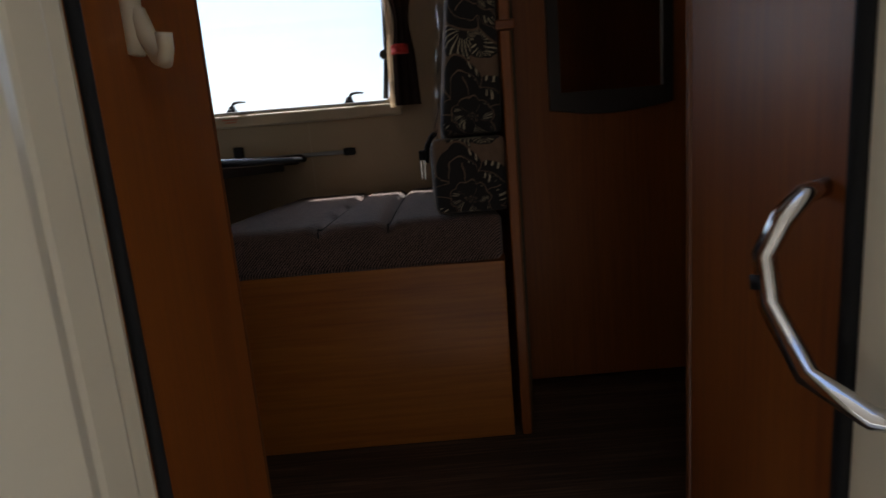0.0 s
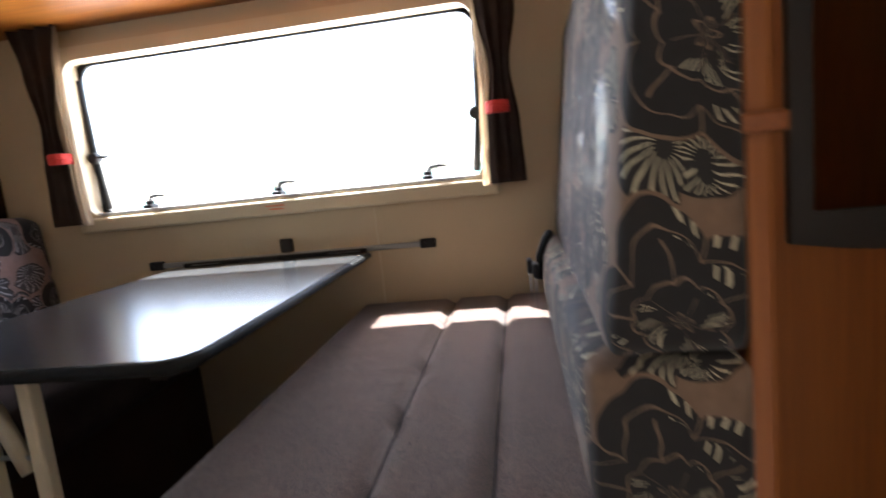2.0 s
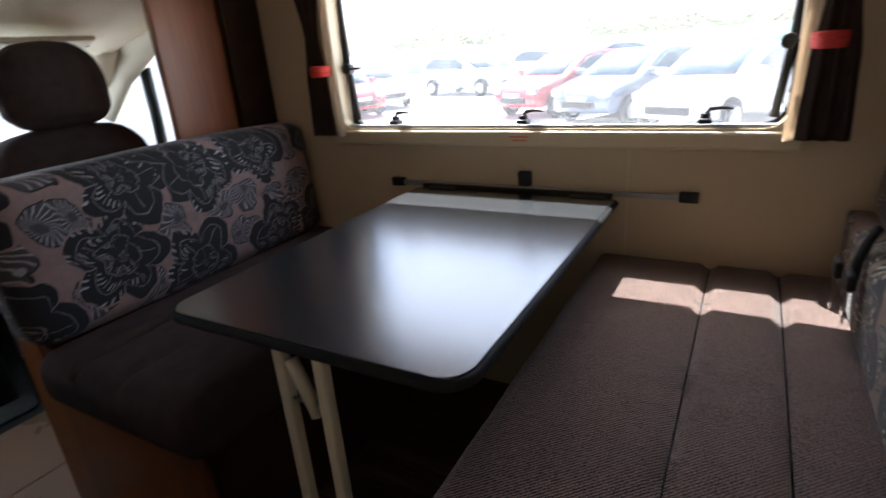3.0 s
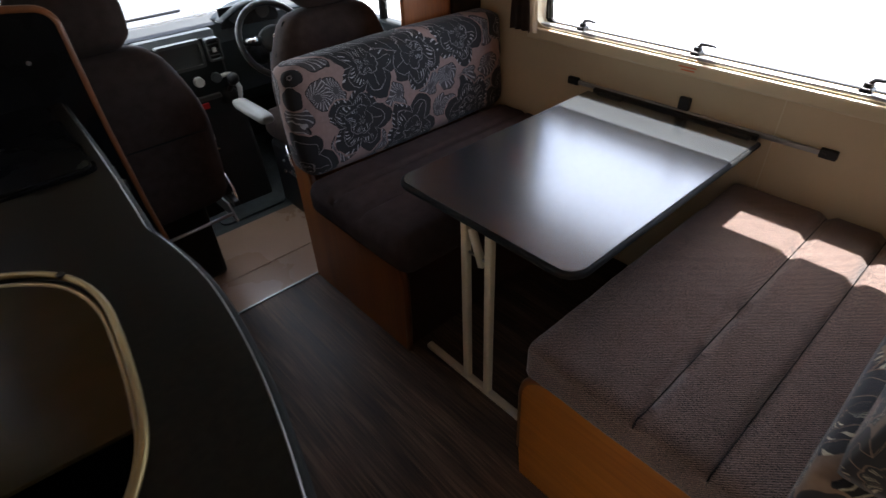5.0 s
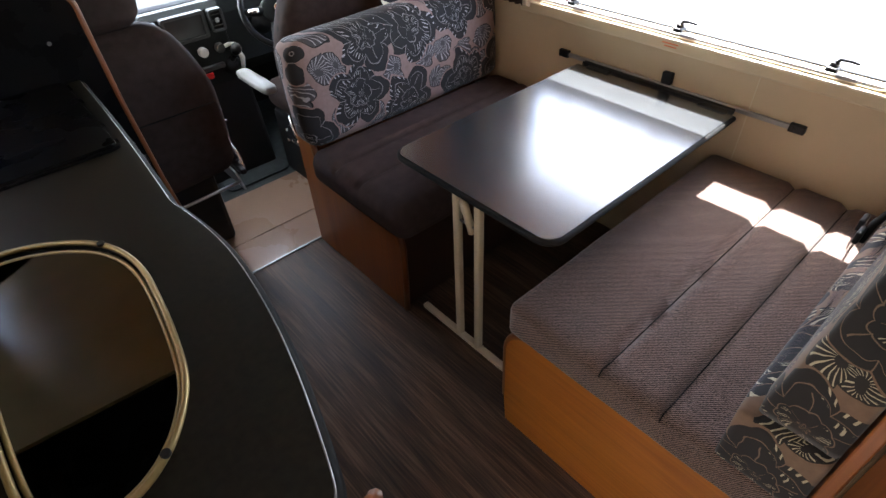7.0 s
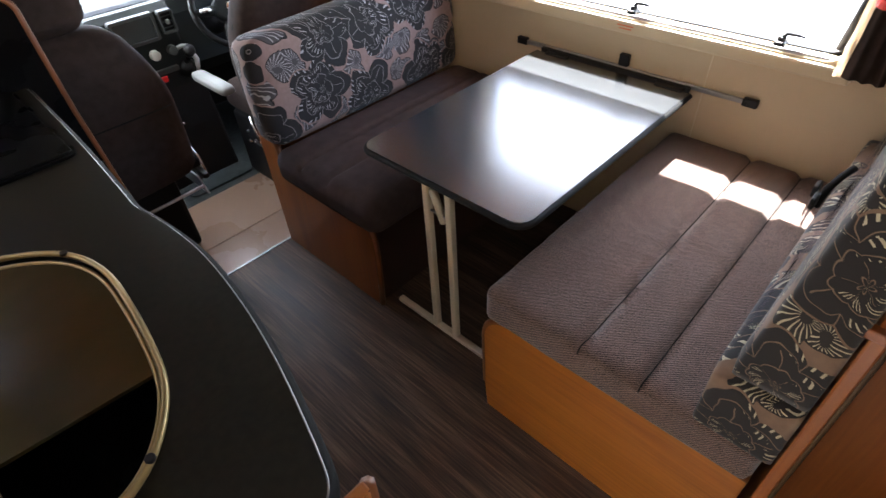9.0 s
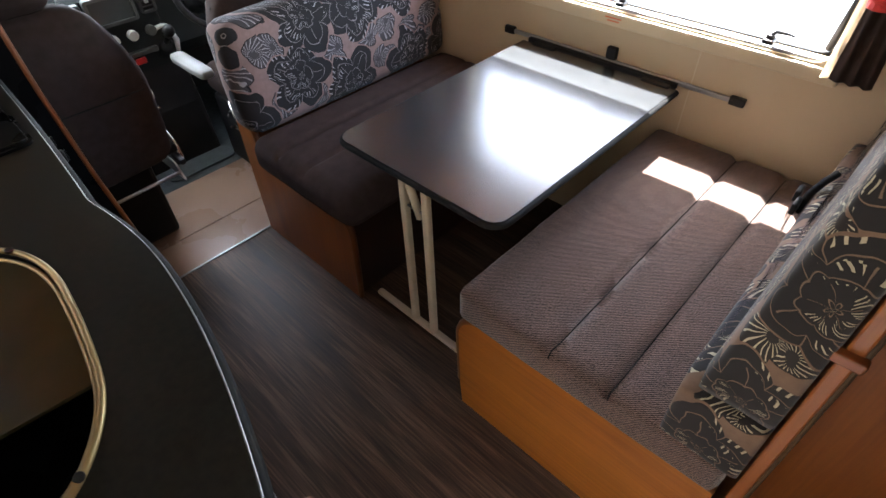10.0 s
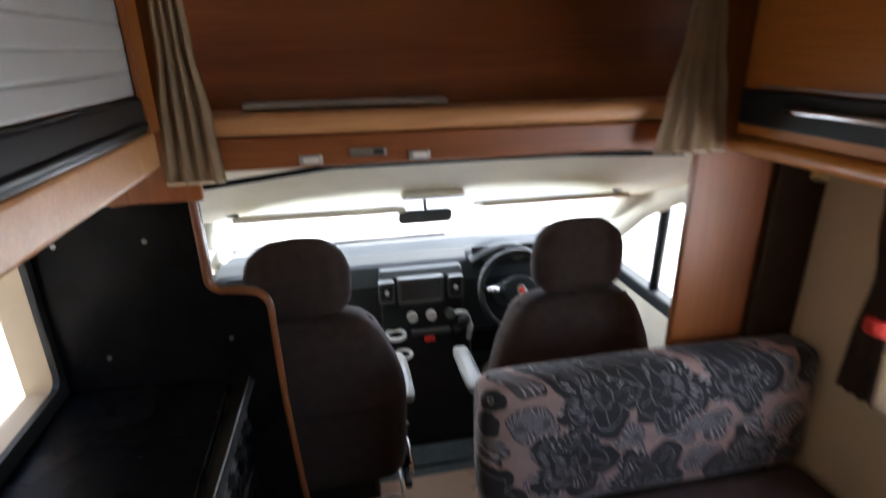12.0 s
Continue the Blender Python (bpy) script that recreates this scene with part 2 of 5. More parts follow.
# rear cushion print: ground browned and darkened for the shade on its side
FLORAL_SHADED = floral("floral_shaded_brown", (0.17, 0.105, 0.065), (0.010, 0.008, 0.008), (0.46, 0.40, 0.27), (0.014, 0.011, 0.010), (0.17, 0.11, 0.07))
TABLE = plain("graphite_table_laminate", (0.022, 0.025, 0.028), 0.25, vary=0.06, scale=3, relief=0.0, spec=1.0, rv=0.02)
TABLE.node_tree.nodes["Principled BSDF"].inputs["Coat Weight"].default_value = 0.45
TABLE.node_tree.nodes["Principled BSDF"].inputs["Coat Roughness"].default_value = 0.22
BLACK = plain("black_plastic", (0.010, 0.010, 0.011), 0.45, vary=0.2, spec=0.3)
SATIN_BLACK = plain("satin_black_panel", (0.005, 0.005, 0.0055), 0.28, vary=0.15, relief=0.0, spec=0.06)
COUNTER = plain("charcoal_worktop_laminate", (0.014, 0.0122, 0.0082), 0.5, vary=0.25, scale=70, fine=500, relief=0.35, spec=0.12)
RUBBER = plain("black_rubber", (0.012, 0.012, 0.012), 0.75, spec=0.18)
CHROME = plain("chrome", (0.75, 0.76, 0.78), 0.12, 1.0, vary=0.04, relief=0.0)
SILVER = plain("silver_paint", (0.62, 0.63, 0.62), 0.3, 0.35, vary=0.05, relief=0.0)
ALU = plain("brushed_aluminium", (0.38, 0.38, 0.38), 0.38, 1.0, vary=0.08)
JAMB = plain("dull_bronze_strip", (0.085, 0.048, 0.018), 0.5, 0.1, vary=0.12)
CREAM_METAL = plain("cream_enamelled_steel", (0.62, 0.54, 0.38), 0.4, vary=0.06, relief=0.05)
GREY_METAL = plain("silver_grey_fridge_steel", (0.36, 0.36, 0.36), 0.35, 0.3, vary=0.05)
SHUTTER = plain("silver_grey_slat", (0.46, 0.45, 0.43), 0.42, 0.25, vary=0.05)
OLIVE = plain("smoked_glass_lid", (0.040, 0.034, 0.018), 0.2, vary=0.15, relief=0.0, spec=0.28)
SINK_RIM = plain("brass_toned_steel_rim", (0.33, 0.25, 0.11), 0.4, 0.6, vary=0.1, relief=0.0)
CURTAIN = plain("beige_curtain_cloth", (0.42, 0.315, 0.20), 0.9, vary=0.08, scale=18, fine=700, relief=0.5, spec=0.1)
CURTAIN_BROWN = plain("dark_brown_curtain_cloth", (0.075, 0.052, 0.043), 0.92, vary=0.15, scale=18, fine=700, relief=0.5, spec=0.1)
LINING = plain("ivory_curtain_lining", (0.60, 0.50, 0.38), 0.9, vary=0.06, relief=0.3)
RED = plain("red_cloth", (0.55, 0.035, 0.025), 0.75, vary=0.1)
RED_PLASTIC = plain("red_plastic", (0.6, 0.02, 0.02), 0.35, vary=0.05)
LABEL_RED = plain("orange_red_print", (0.62, 0.16, 0.07), 0.6, vary=0.05)
WHITE = plain("white_plastic", (0.75, 0.74, 0.70), 0.4, vary=0.04)
DASH = plain("charcoal_dashboard", (0.013, 0.016, 0.017), 0.6, vary=0.1, relief=0.4, spec=0.25)
DASH_GREY = plain("grey_dashboard_plastic", (0.055, 0.060, 0.060), 0.5, vary=0.06)
CARPET = plain("grey_cab_carpet", (0.050, 0.060, 0.064), 0.95, vary=0.2, scale=30, relief=0.8, spec=0.1)
ARM = plain("pale_grey_armrest_vinyl", (0.17, 0.17, 0.155), 0.5, vary=0.05)
SCREEN = plain("dark_display_glass", (0.05, 0.055, 0.055), 0.12, vary=0.05, relief=0.0)
GLASS = clear("clear_acrylic")
# these two panes imitate glare: a whitish veil is mixed into the glass
WINDSCREEN = clear("veiled_windscreen_glass", haze=0.05)
ACRYLIC = clear("veiled_acrylic", haze=0.045)
MIRROR = plain("mirror_silver", (0.85, 0.85, 0.85), 0.02, 1.0, vary=0.01, relief=0.0)
TRIM_BROWN = plain("dark_bronze_mirror_frame", (0.035, 0.028, 0.024), 0.45, vary=0.1)
CHARCOAL = plain("charcoal_fascia", (0.014, 0.0145, 0.015), 0.4, vary=0.12, spec=0.25)
SKIN = plain("white_grp_body", (0.78, 0.78, 0.76), 0.35, vary=0.03)

# ---------------------------------------------------------------- building tools


def bm_box(x0, x1, y0, y1, z0, z1, bev=0.0, seg=2):
    bm = bmesh.new()
    bmesh.ops.create_cube(bm, size=1.0)
    bmesh.ops.scale(bm, vec=(x1 - x0, y1 - y0, z1 - z0), verts=bm.verts)
    bmesh.ops.translate(bm, vec=((x0 + x1) / 2, (y0 + y1) / 2, (z0 + z1) / 2), verts=bm.verts)
    if bev:
        bmesh.ops.bevel(bm, geom=bm.edges[:], offset=bev, segments=seg, profile=0.5, affect="EDGES")
    return bm


def bm_prism(points, axis, lo, hi, bev=0.0, seg=2):
    """A closed outline, given in the two other axes in order, pushed out along axis from lo to hi."""
    bm = bmesh.new()
    put = {"x": lambda a, b, k: (k, a, b), "y": lambda a, b, k: (a, k, b), "z": lambda a, b, k: (a, b, k)}[axis]
    near = [bm.verts.new(put(a, b, lo)) for a, b in points]
    far = [bm.verts.new(put(a, b, hi)) for a, b in points]
    n = len(points)
    caps = [bm.faces.new(near), bm.faces.new(far)]
    for i in range(n):
        bm.faces.new((near[i], near[(i + 1) % n], far[(i + 1) % n], far[i]))
    bmesh.ops.recalc_face_normals(bm, faces=bm.faces)
    if bev:
        rim = [e for f in caps for e in f.edges]
        bmesh.ops.bevel(bm, geom=list(set(rim)), offset=bev, segments=seg, profile=0.5, affect="EDGES")
    return bm


def bm_tube(points, radius, sides=10, closed=False):
    """A round bar along a line of points; radius may be a list."""
    bm = bmesh.new()
    pts = [Vector(p) for p in points]
    n = len(pts)
    rad = radius if isinstance(radius, (list, tuple)) else [radius] * n
    rings, side = [], None
    for i, p in enumerate(pts):
        a = pts[(i - 1) % n] if closed or i else p
        b = pts[(i + 1) % n] if closed or i < n - 1 else p
        d = (b - a).normalized()
        if side is None:
            side = d.orthogonal().normalized()
        side = (side - d * side.dot(d)).normalized()
        up = d.cross(side)
        rings.append([bm.verts.new(p + (side * math.cos(k * 2 * math.pi / sides) + up * math.sin(k * 2 * math.pi / sides)) * rad[i]) for k in range(sides)])
    for i in range(n if closed else n - 1):
        r, s = rings[i], rings[(i + 1) % n]
        for k in range(sides):
            bm.faces.new((r[k], r[(k + 1) % sides], s[(k + 1) % sides], s[k]))
    if not closed:
        bm.faces.new(rings[0])
        bm.faces.new(rings[-1])
    bmesh.ops.recalc_face_normals(bm, faces=bm.faces)
    for f in bm.faces:
        f.smooth = True
    return bm


def bm_disc(centre, axis, radius, depth, sides=24, bev=0.0):
    bm = bmesh.new()
    bmesh.ops.create_cone(bm, cap_ends=True, segments=sides, radius1=radius, radius2=radius, depth=depth)
    if bev:
        bmesh.ops.bevel(bm, geom=[e for e in bm.edges if abs(e.verts[0].co.z - e.verts[1].co.z) < 1e-6], offset=bev, segments=2, profile=0.5, affect="EDGES")
    q = Vector((0, 0, 1)).rotation_difference(Vector(axis).normalized())
    bmesh.ops.transform(bm, matrix=Matrix.Translation(centre) @ q.to_matrix().to_4x4(), verts=bm.verts)
    return bm


def bm_pad(x0, x1, y0, y1, z0, z1, r=0.03, puff=0.012, cuts=10, seed=0, wrinkle=0.002):
    """A soft upholstered block: rounded edges, slightly domed faces, faint creases."""
    bm = bm_box(x0, x1, y0, y1, z0, z1)
    bmesh.ops.subdivide_edges(bm, edges=bm.edges[:], cuts=cuts, use_grid_fill=True)
    c = Vector(((x0 + x1) / 2, (y0 + y1) / 2, (z0 + z1) / 2))
    h = Vector(((x1 - x0) / 2, (y1 - y0) / 2, (z1 - z0) / 2))
    for v in bm.verts:
        d = v.co - c
        inner = Vector([max(-(a - r), min(a - r, k)) for a, k in zip(h, d)])
        out = d - inner
        if out.length > 1e-6:
            out = out.normalized() * r
        q = inner + out
        for i in range(3):
            j, k = (i + 1) % 3, (i + 2) % 3
            if abs(abs(d[i]) - h[i]) < 1e-5:
                dome = (1 - (d[j] / h[j]) ** 2) * (1 - (d[k] / h[k]) ** 2)
                q[i] += math.copysign(puff * dome, d[i])
        q += Vector((0, 0, 1)) * 0 + (q.normalized() * noise.noise((v.co + Vector((seed * 3.1, seed, 0))) * 9.0) * wrinkle)
        v.co = c + q
    for f in bm.faces:
        f.smooth = True
    return bm


def join_bm(*parts):
    out = bmesh.new()
    for b in parts:
        me = bpy.data.meshes.new("tmp")
        b.to_mesh(me)
        b.free()
        out.from_mesh(me)
        bpy.data.meshes.remove(me)
    return out


def mesh_ob(name, bm, material, smooth=False):
    me = bpy.data.meshes.new(name)
    if smooth:
        for f in bm.faces:
            f.smooth = True
    bm.to_mesh(me)
    bm.free()
    me.materials.append(material)
    return new(name, me)


OFFSET = Vector((0, 0, 0))  # where the part of the plan now being built stands


def place(x=0.0, y=0.0, z=0.0):
    global OFFSET
    OFFSET = Vector((x, y, z))


def part(name, bm, material, parent, label=""):
    o = mesh_ob(name, bm, material)
    o.parent = parent
    return tagged(o, label) if label else o


def thing(name, label, category, group="", at=(0, 0, 0)):
    o = new(name)
    o.empty_display_size = 0.05
    o.location = Vector(at) + OFFSET
    return tagged(o, label, category, group)


def held(name, bm, material, parent, label=""):
    """A part given in world places, under a thing whose base is elsewhere."""
    bmesh.ops.translate(bm, vec=OFFSET - parent.location, verts=bm.verts)
    return part(name, bm, material, parent, label)


def single(name, bm, material, label, category, group=""):
    bmesh.ops.translate(bm, vec=OFFSET, verts=bm.verts)
    return tagged(mesh_ob(name, bm, material), label, category, group)


def structure(name, bm, material, label=""):
    bmesh.ops.translate(bm, vec=OFFSET, verts=bm.verts)
    return tagged(mesh_ob(name, bm, material), label or name.replace("_", " "), name.split("_")[0], "", "structure")


def arc(cx, cy, r, a0, a1, n=6):
    return [(cx + r * math.cos(radians(a0 + (a1 - a0) * i / n)), cy + r * math.sin(radians(a0 + (a1 - a0) * i / n))) for i in range(n + 1)]


def rounded(x0, x1, y0, y1, r, n=6):
    return arc(x1 - r, y1 - r, r, 0, 90, n) + arc(x0 + r, y1 - r, r, 90, 180, n) + arc(x0 + r, y0 + r, r, 180, 270, n) + arc(x1 - r, y0 + r, r, 270, 360, n)


def bm_frame(outer, inner, axis, lo, hi):
    """A flat ring between two outlines of the same number of points."""
    bm = bmesh.new()
    put = {"x": lambda a, b, k: (k, a, b), "y": lambda a, b, k: (a, k, b), "z": lambda a, b, k: (a, b, k)}[axis]
    n = len(outer)
    loops = [[bm.verts.new(put(a, b, k)) for a, b in o] for o in (outer, inner) for k in (lo, hi)]
    ol, oh, il, ih = loops
    for i in range(n):
        j = (i + 1) % n
        for a, b in ((ol, oh), (oh, ih), (ih, il), (il, ol)):
            bm.faces.new((a[i], a[j], b[j], b[i]))
    bmesh.ops.recalc_face_normals(bm, faces=bm.faces)
    return bm


# ---------------------------------------------------------------- the shell
ROOF = 2.05
BACK = -1.9
WIN = (-0.375, 0.925, 0.908, 1.40)  # side window: y0, y1, z0, z1


def wall_with_hole(x0, x1, y0, y1, z0, z1, hole):
    a, b, c, d = hole
    return join_bm(bm_box(x0, x1, y0, a, z0, z1), bm_box(x0, x1, b, y1, z0, z1), bm_box(x0, x1, a, b, z0, c), bm_box(x0, x1, a, b, d, z1))


structure("wall_right", wall_with_hole(1.05, 1.10, BACK, 1.68, -0.05, ROOF, WIN), WALL, "cream wall board beside the dinette")
left_bm = join_bm(
    bm_box(-1.07, -1.0, BACK, -0.88, -0.05, ROOF), bm_box(-1.07, -1.0, -0.88, -0.30, 1.85, ROOF),
    wall_with_hole(-1.07, -1.0, -0.30, 1.34, -0.05, ROOF, (0.50, 1.285, 0.985, 1.46)))
structure("wall_left", left_bm, WALL, "cream wall board behind the kitchen")
structure("wall_rear", bm_box(-1.07, 1.10, BACK - 0.05, BACK, -0.05, ROOF), WALL, "cream rear wall board")
structure("ceiling", bm_box(-1.07, 1.10, BACK, 1.38, ROOF, ROOF + 0.05), CEIL, "pale ceiling board")
structure("floor", join_bm(bm_box(-0.62, 1.05, BACK, 1.27, -0.05, 0.0), bm_box(-1.0, -0.62, BACK, -0.88, -0.05, 0.0), bm_box(-1.0, -0.62, -0.30, 1.27, -0.05, 0.0)), VINYL, "dark wood-effect vinyl floor")
structure("floor_cab_step", join_bm(bm_box(-0.62, 0.9, 1.272, 1.486, -0.05, 0.003), bm_box(-0.62, 0.9, 1.491, 1.86, -0.05, 0.003)), CAB_STEP, "tan laminate floor panels behind the cab")
structure("trim_floor_joint", bm_box(-0.62, 0.07, 1.268, 1.276, 0.001, 0.006), ALU, "thin metal strip at the floor joint")
structure("floor_entrance_step", join_bm(bm_box(-1.0, -0.62, -0.88, -0.30, -0.30, -0.25), bm_box(-0.64, -0.62, -0.88, -0.30, -0.25, -0.05), bm_box(-1.0, -0.64, -0.91, -0.88, -0.3, -0.05), bm_box(-1.0, -0.64, -0.30, -0.275, -0.3, -0.05)), VINYL, "dark vinyl entrance step below floor level")

structure("trim_wall_joint", bm_box(1.0485, 1.0502, -0.022, -0.018, 0.0, 0.85), CREAM, "fine vertical joint in the wall board")

# entrance door lining
structure("door_frame_entrance", join_bm(
    bm_box(-1.075, -0.951, -0.350, -0.295, -0.25, 1.88, 0.010), bm_box(-1.11, -1.02, -0.372, -0.28, -0.3, 1.9, 0.015), bm_box(-1.010, -0.980, -0.357, -0.345, -0.25, 1.86, 0.005),
    bm_box(-1.075, -0.767, -0.92, -0.876, -0.25, 1.88, 0.012), bm_box(-1.11, -1.04, -0.94, -0.86, -0.3, 1.9, 0.015),
    bm_box(-1.075, -0.951, -0.876, -0.350, 1.85, 1.89, 0.01)), DOOR_CREAM, "ivory moulded entrance door frame")
seal_bm = join_bm(bm_tube([(-0.951, -0.350, -0.24), (-0.951, -0.350, 1.85)], 0.0035, 8), bm_tube([(-0.771, -0.873, -0.24), (-0.771, -0.873, 1.85)], 0.008, 8))
structure("trim_door_seal", seal_bm, RUBBER, "black rubber door seal")

# side window
w0, w1, wz0, wz1 = WIN
win = tagged(thing("window_1", "wide acrylic side window with black catches above the table", "window", at=(1.05, 0.28, wz0)), kind="structure")
held("window_frame", bm_frame(rounded(w0 - 0.035, w1 + 0.035, wz0 - 0.05, wz1 + 0.04, 0.03), rounded(w0, w1, wz0, wz1, 0.05), "x", 1.018, 1.05), CREAM, win, "cream moulded frame")
held("window_sill", bm_box(1.008, 1.05, w0 - 0.035, w1 + 0.035, wz0 - 0.052, wz0 - 0.006, 0.008), CREAM, win, "cream rounded sill lip")
held("blind_track", bm_box(1.024, 1.046, w0 - 0.01, w1 + 0.01, wz0 - 0.006, wz0 + 0.010, 0.003), GREY_METAL, win, "grey blind track")
pane = held("pane", bm_prism(rounded(w0 - 0.01, w1 + 0.01, wz0 - 0.01, wz1 + 0.01, 0.05), "x", 1.088, 1.092), ACRYLIC, win, "clear acrylic pane")
pane.visible_shadow = False
held("pane_gasket", bm_frame(rounded(w0 - 0.012, w1 + 0.012, wz0 - 0.012, wz1 + 0.012, 0.06), rounded(w0 + 0.005, w1 - 0.005, wz0 + 0.004, wz1 - 0.005, 0.05), "x", 1.082, 1.096), RUBBER, win, "black rubber gasket")


def stay(y, lean):
    pts = [(1.075, y, wz0 + 0.02), (1.078, y + lean * 0.02, wz0 + 0.20), (1.08, y + lean * 0.03, wz1 - 0.05)]
    s = held("window_stay", bm_tube(pts, 0.011, 8), BLACK, win, "black telescopic stay")
    k = mesh_ob("stay_knob", join_bm(bm_disc((1.066 - 1.05, y + lean * 0.01 - 0.28, 0.19), (1, 0, 0), 0.018, 0.03, 14, 0.004), bm_box(0.0, 0.012, y - 0.28 - 0.045, y - 0.28, 0.186, 0.194, 0.003)), BLACK)
    k.parent = s


stay(w0 + 0.03, -1)
stay(w1 - 0.03, 1)


def catch(y):
    c = held("window_catch", join_bm(bm_box(1.03, 1.07, y - 0.016, y + 0.016, wz0 - 0.004, wz0 + 0.022, 0.005), bm_disc((1.05, y, wz0 + 0.026), (0, 0, 1), 0.013, 0.016, 12, 0.003)), BLACK, win, "black window catch")
    lever = [(1.05 - 1.05, y - 0.28, 0.030), (-0.008, y - 0.28 - 0.012, 0.045), (-0.012, y - 0.28 - 0.035, 0.048), (-0.012, y - 0.28 - 0.062, 0.045)]
    l = mesh_ob("lever", bm_tube(lever, [0.006, 0.006, 0.005, 0.003], 8), BLACK)
    l.parent = c


for cy in (0.725, 0.28, -0.198):
    catch(cy)
held("warning_label", join_bm(bm_box(1.0065, 1.0078, 0.25, 0.31, wz0 - 0.024, wz0 - 0.020), bm_box(1.0065, 1.0078, 0.255, 0.30, wz0 - 0.034, wz0 - 0.030)), LABEL_RED, win, "small orange warning label")

# kitchen window
kw = tagged(thing("window_2", "kitchen window with pale daylight behind", "window", at=(-1.0, 0.6, 0.99)), kind="structure")
held("window_frame", bm_frame(rounded(0.47, 1.305, 0.957, 1.49, 0.02), rounded(0.52, 1.280, 1.005, 1.455, 0.03), "x", -1.0, -0.985), CHARCOAL, kw, "black frame")
kp = held("pane", bm_prism(rounded(0.49, 1.292, 0.98, 1.47, 0.03), "x", -1.058, -1.054), GLASS, kw)
kp.visible_shadow = False

# ---------------------------------------------------------------- cab divide
place(0, 0.28, 0.032)
structure("trim_beam", bm_box(-0.64, 0.64, 1.0, 1.06, 1.470, 1.543, 0.006), CHERRY_X, "red-brown wooden beam over the cab opening")
structure("trim_bunk_ledge", join_bm(bm_box(-0.64, 0.64, 0.985, 1.10, 1.545, 1.594, 0.02, 3)), BEECH, "pale beech bunk edge with a rounded front")
structure("ceiling_bunk_board", bm_prism([(1.10, 1.58), (1.13, 1.58), (1.42, 2.02), (1.39, 2.02)], "x", -1.0, 1.05), CHERRY_X, "raised wooden bunk board")
structure("wall_overcab", join_bm(bm_box(-1.07, 1.10, 1.40, 1.45, 1.43, 2.06), bm_box(-1.07, 1.10, 1.065, 1.45, 1.455, 1.47)), CEIL, "over-cab shell")
single("bunk_handle", bm_box(-0.49, -0.02, 1.035, 1.085, 1.596, 1.612, 0.005), ALU, "brushed metal grip strip lying on the bunk edge", "handle")
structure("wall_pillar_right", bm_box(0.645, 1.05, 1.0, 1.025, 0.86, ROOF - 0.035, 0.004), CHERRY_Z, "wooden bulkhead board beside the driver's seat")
# dark panel in place of the shade over the bulkhead's outer part
structure("wall_corner_board", bm_box(0.885, 1.046, 0.972, 0.996, 0.86, 1.455, 0.006), plain("dark_brown_corner_shade", (0.030, 0.017, 0.010), 0.85, vary=0.2, scale=20, relief=0.4, spec=0.12), "dark brown panel standing in for the shaded corner of the bulkhead")
structure("wall_pillar_left", join_bm(bm_box(-1.0, -0.60, 1.025, 1.045, 1.40, ROOF - 0.035, 0.004), bm_box(-0.66, -0.60, 1.0, 1.024, 1.44, ROOF - 0.035, 0.004)), CHERRY_Z, "wooden bulkhead board above the partition")
place()
structure("wall_bulkhead_right", join_bm(bm_box(0.07, 1.05, 1.268, 1.278, 0.0, 0.885), bm_box(0.95, 1.05, 1.31, 1.46, -0.05, 1.47)), CHERRY_X, "wooden bulkhead behind the front bench")
structure("wall_bulkhead_low", bm_box(-1.0, -0.62, 1.336, 1.35, -0.05, 1.44), BLACK, "dark bulkhead behind the passenger seat")

place(0, 0.28, 0.026)
for sx in (-0.350, -0.100):
    sw = thing("light_switch", "small white rocker switch on the wooden beam", "switch", "switches on the beam", at=(sx, 0.998, 1.493))
    part("plate", bm_box(-0.026, 0.026, -0.004, 0.004, -0.011, 0.011, 0.003), ALU, sw)
    part("rocker", bm_box(-0.017, 0.017, -0.008, -0.003, -0.007, 0.007, 0.002), WHITE, sw)
pl = thing("control_plate", "narrow metal control plate with a dark display", "control panel", at=(-0.219, 0.998, 1.505))
part("plate", bm_box(-0.042, 0.042, -0.004, 0.004, -0.009, 0.009, 0.002), ALU, pl)
part("display", bm_box(0.012, 0.036, -0.006, -0.002, -0.006, 0.006, 0.001), SCREEN, pl)

# ---------------------------------------------------------------- washroom side
place(-0.06, -0.007, 0)
structure("wall_bench_board", bm_box(0.045, 1.11, -0.696, -0.672, 0.0, ROOF, 0.004), CHERRY_Z, "upright wooden board behind the bench cushions")
structure("door_jamb", join_bm(bm_box(0.080, 0.11, -0.708, -0.680, 0.0, ROOF, 0.004)), JAMB, "dull bronze metal door jamb strip")
# the shade in the gap is a solid black sheet
structure("wall_washroom_side", bm_box(0.13, 0.40, -0.716, -0.708, 0.0, ROOF), RUBBER, "black sheet standing in for the shaded gap beside the washroom door")
wd = tagged(thing("door_washroom", "closed wooden washroom door with an inset mirror", "door", at=(0.33, -1.0, 0.0)), kind="structure")
held("leaf", bm_box(0.33, 0.36, BACK, -0.737, 0.01, 2.0, 0.004), CHERRY_Z, wd)
held("door_edge", bm_box(0.318, 0.362, -0.737, -0.718, 0.0, ROOF, 0.003), EDGE, wd, "rounded wooden door edge")
structure("wall_washroom", bm_box(0.365, 0.40, BACK, -0.717, 0.0, ROOF), CHERRY_Z, "wooden washroom wall")
catch_bm = join_bm(bm_box(0.03, 0.05, -0.705, -0.66, 0.938, 0.958, 0.004))
single("door_catch", catch_bm, CHERRY_X, "small wooden turn catch at the door jamb", "catch")
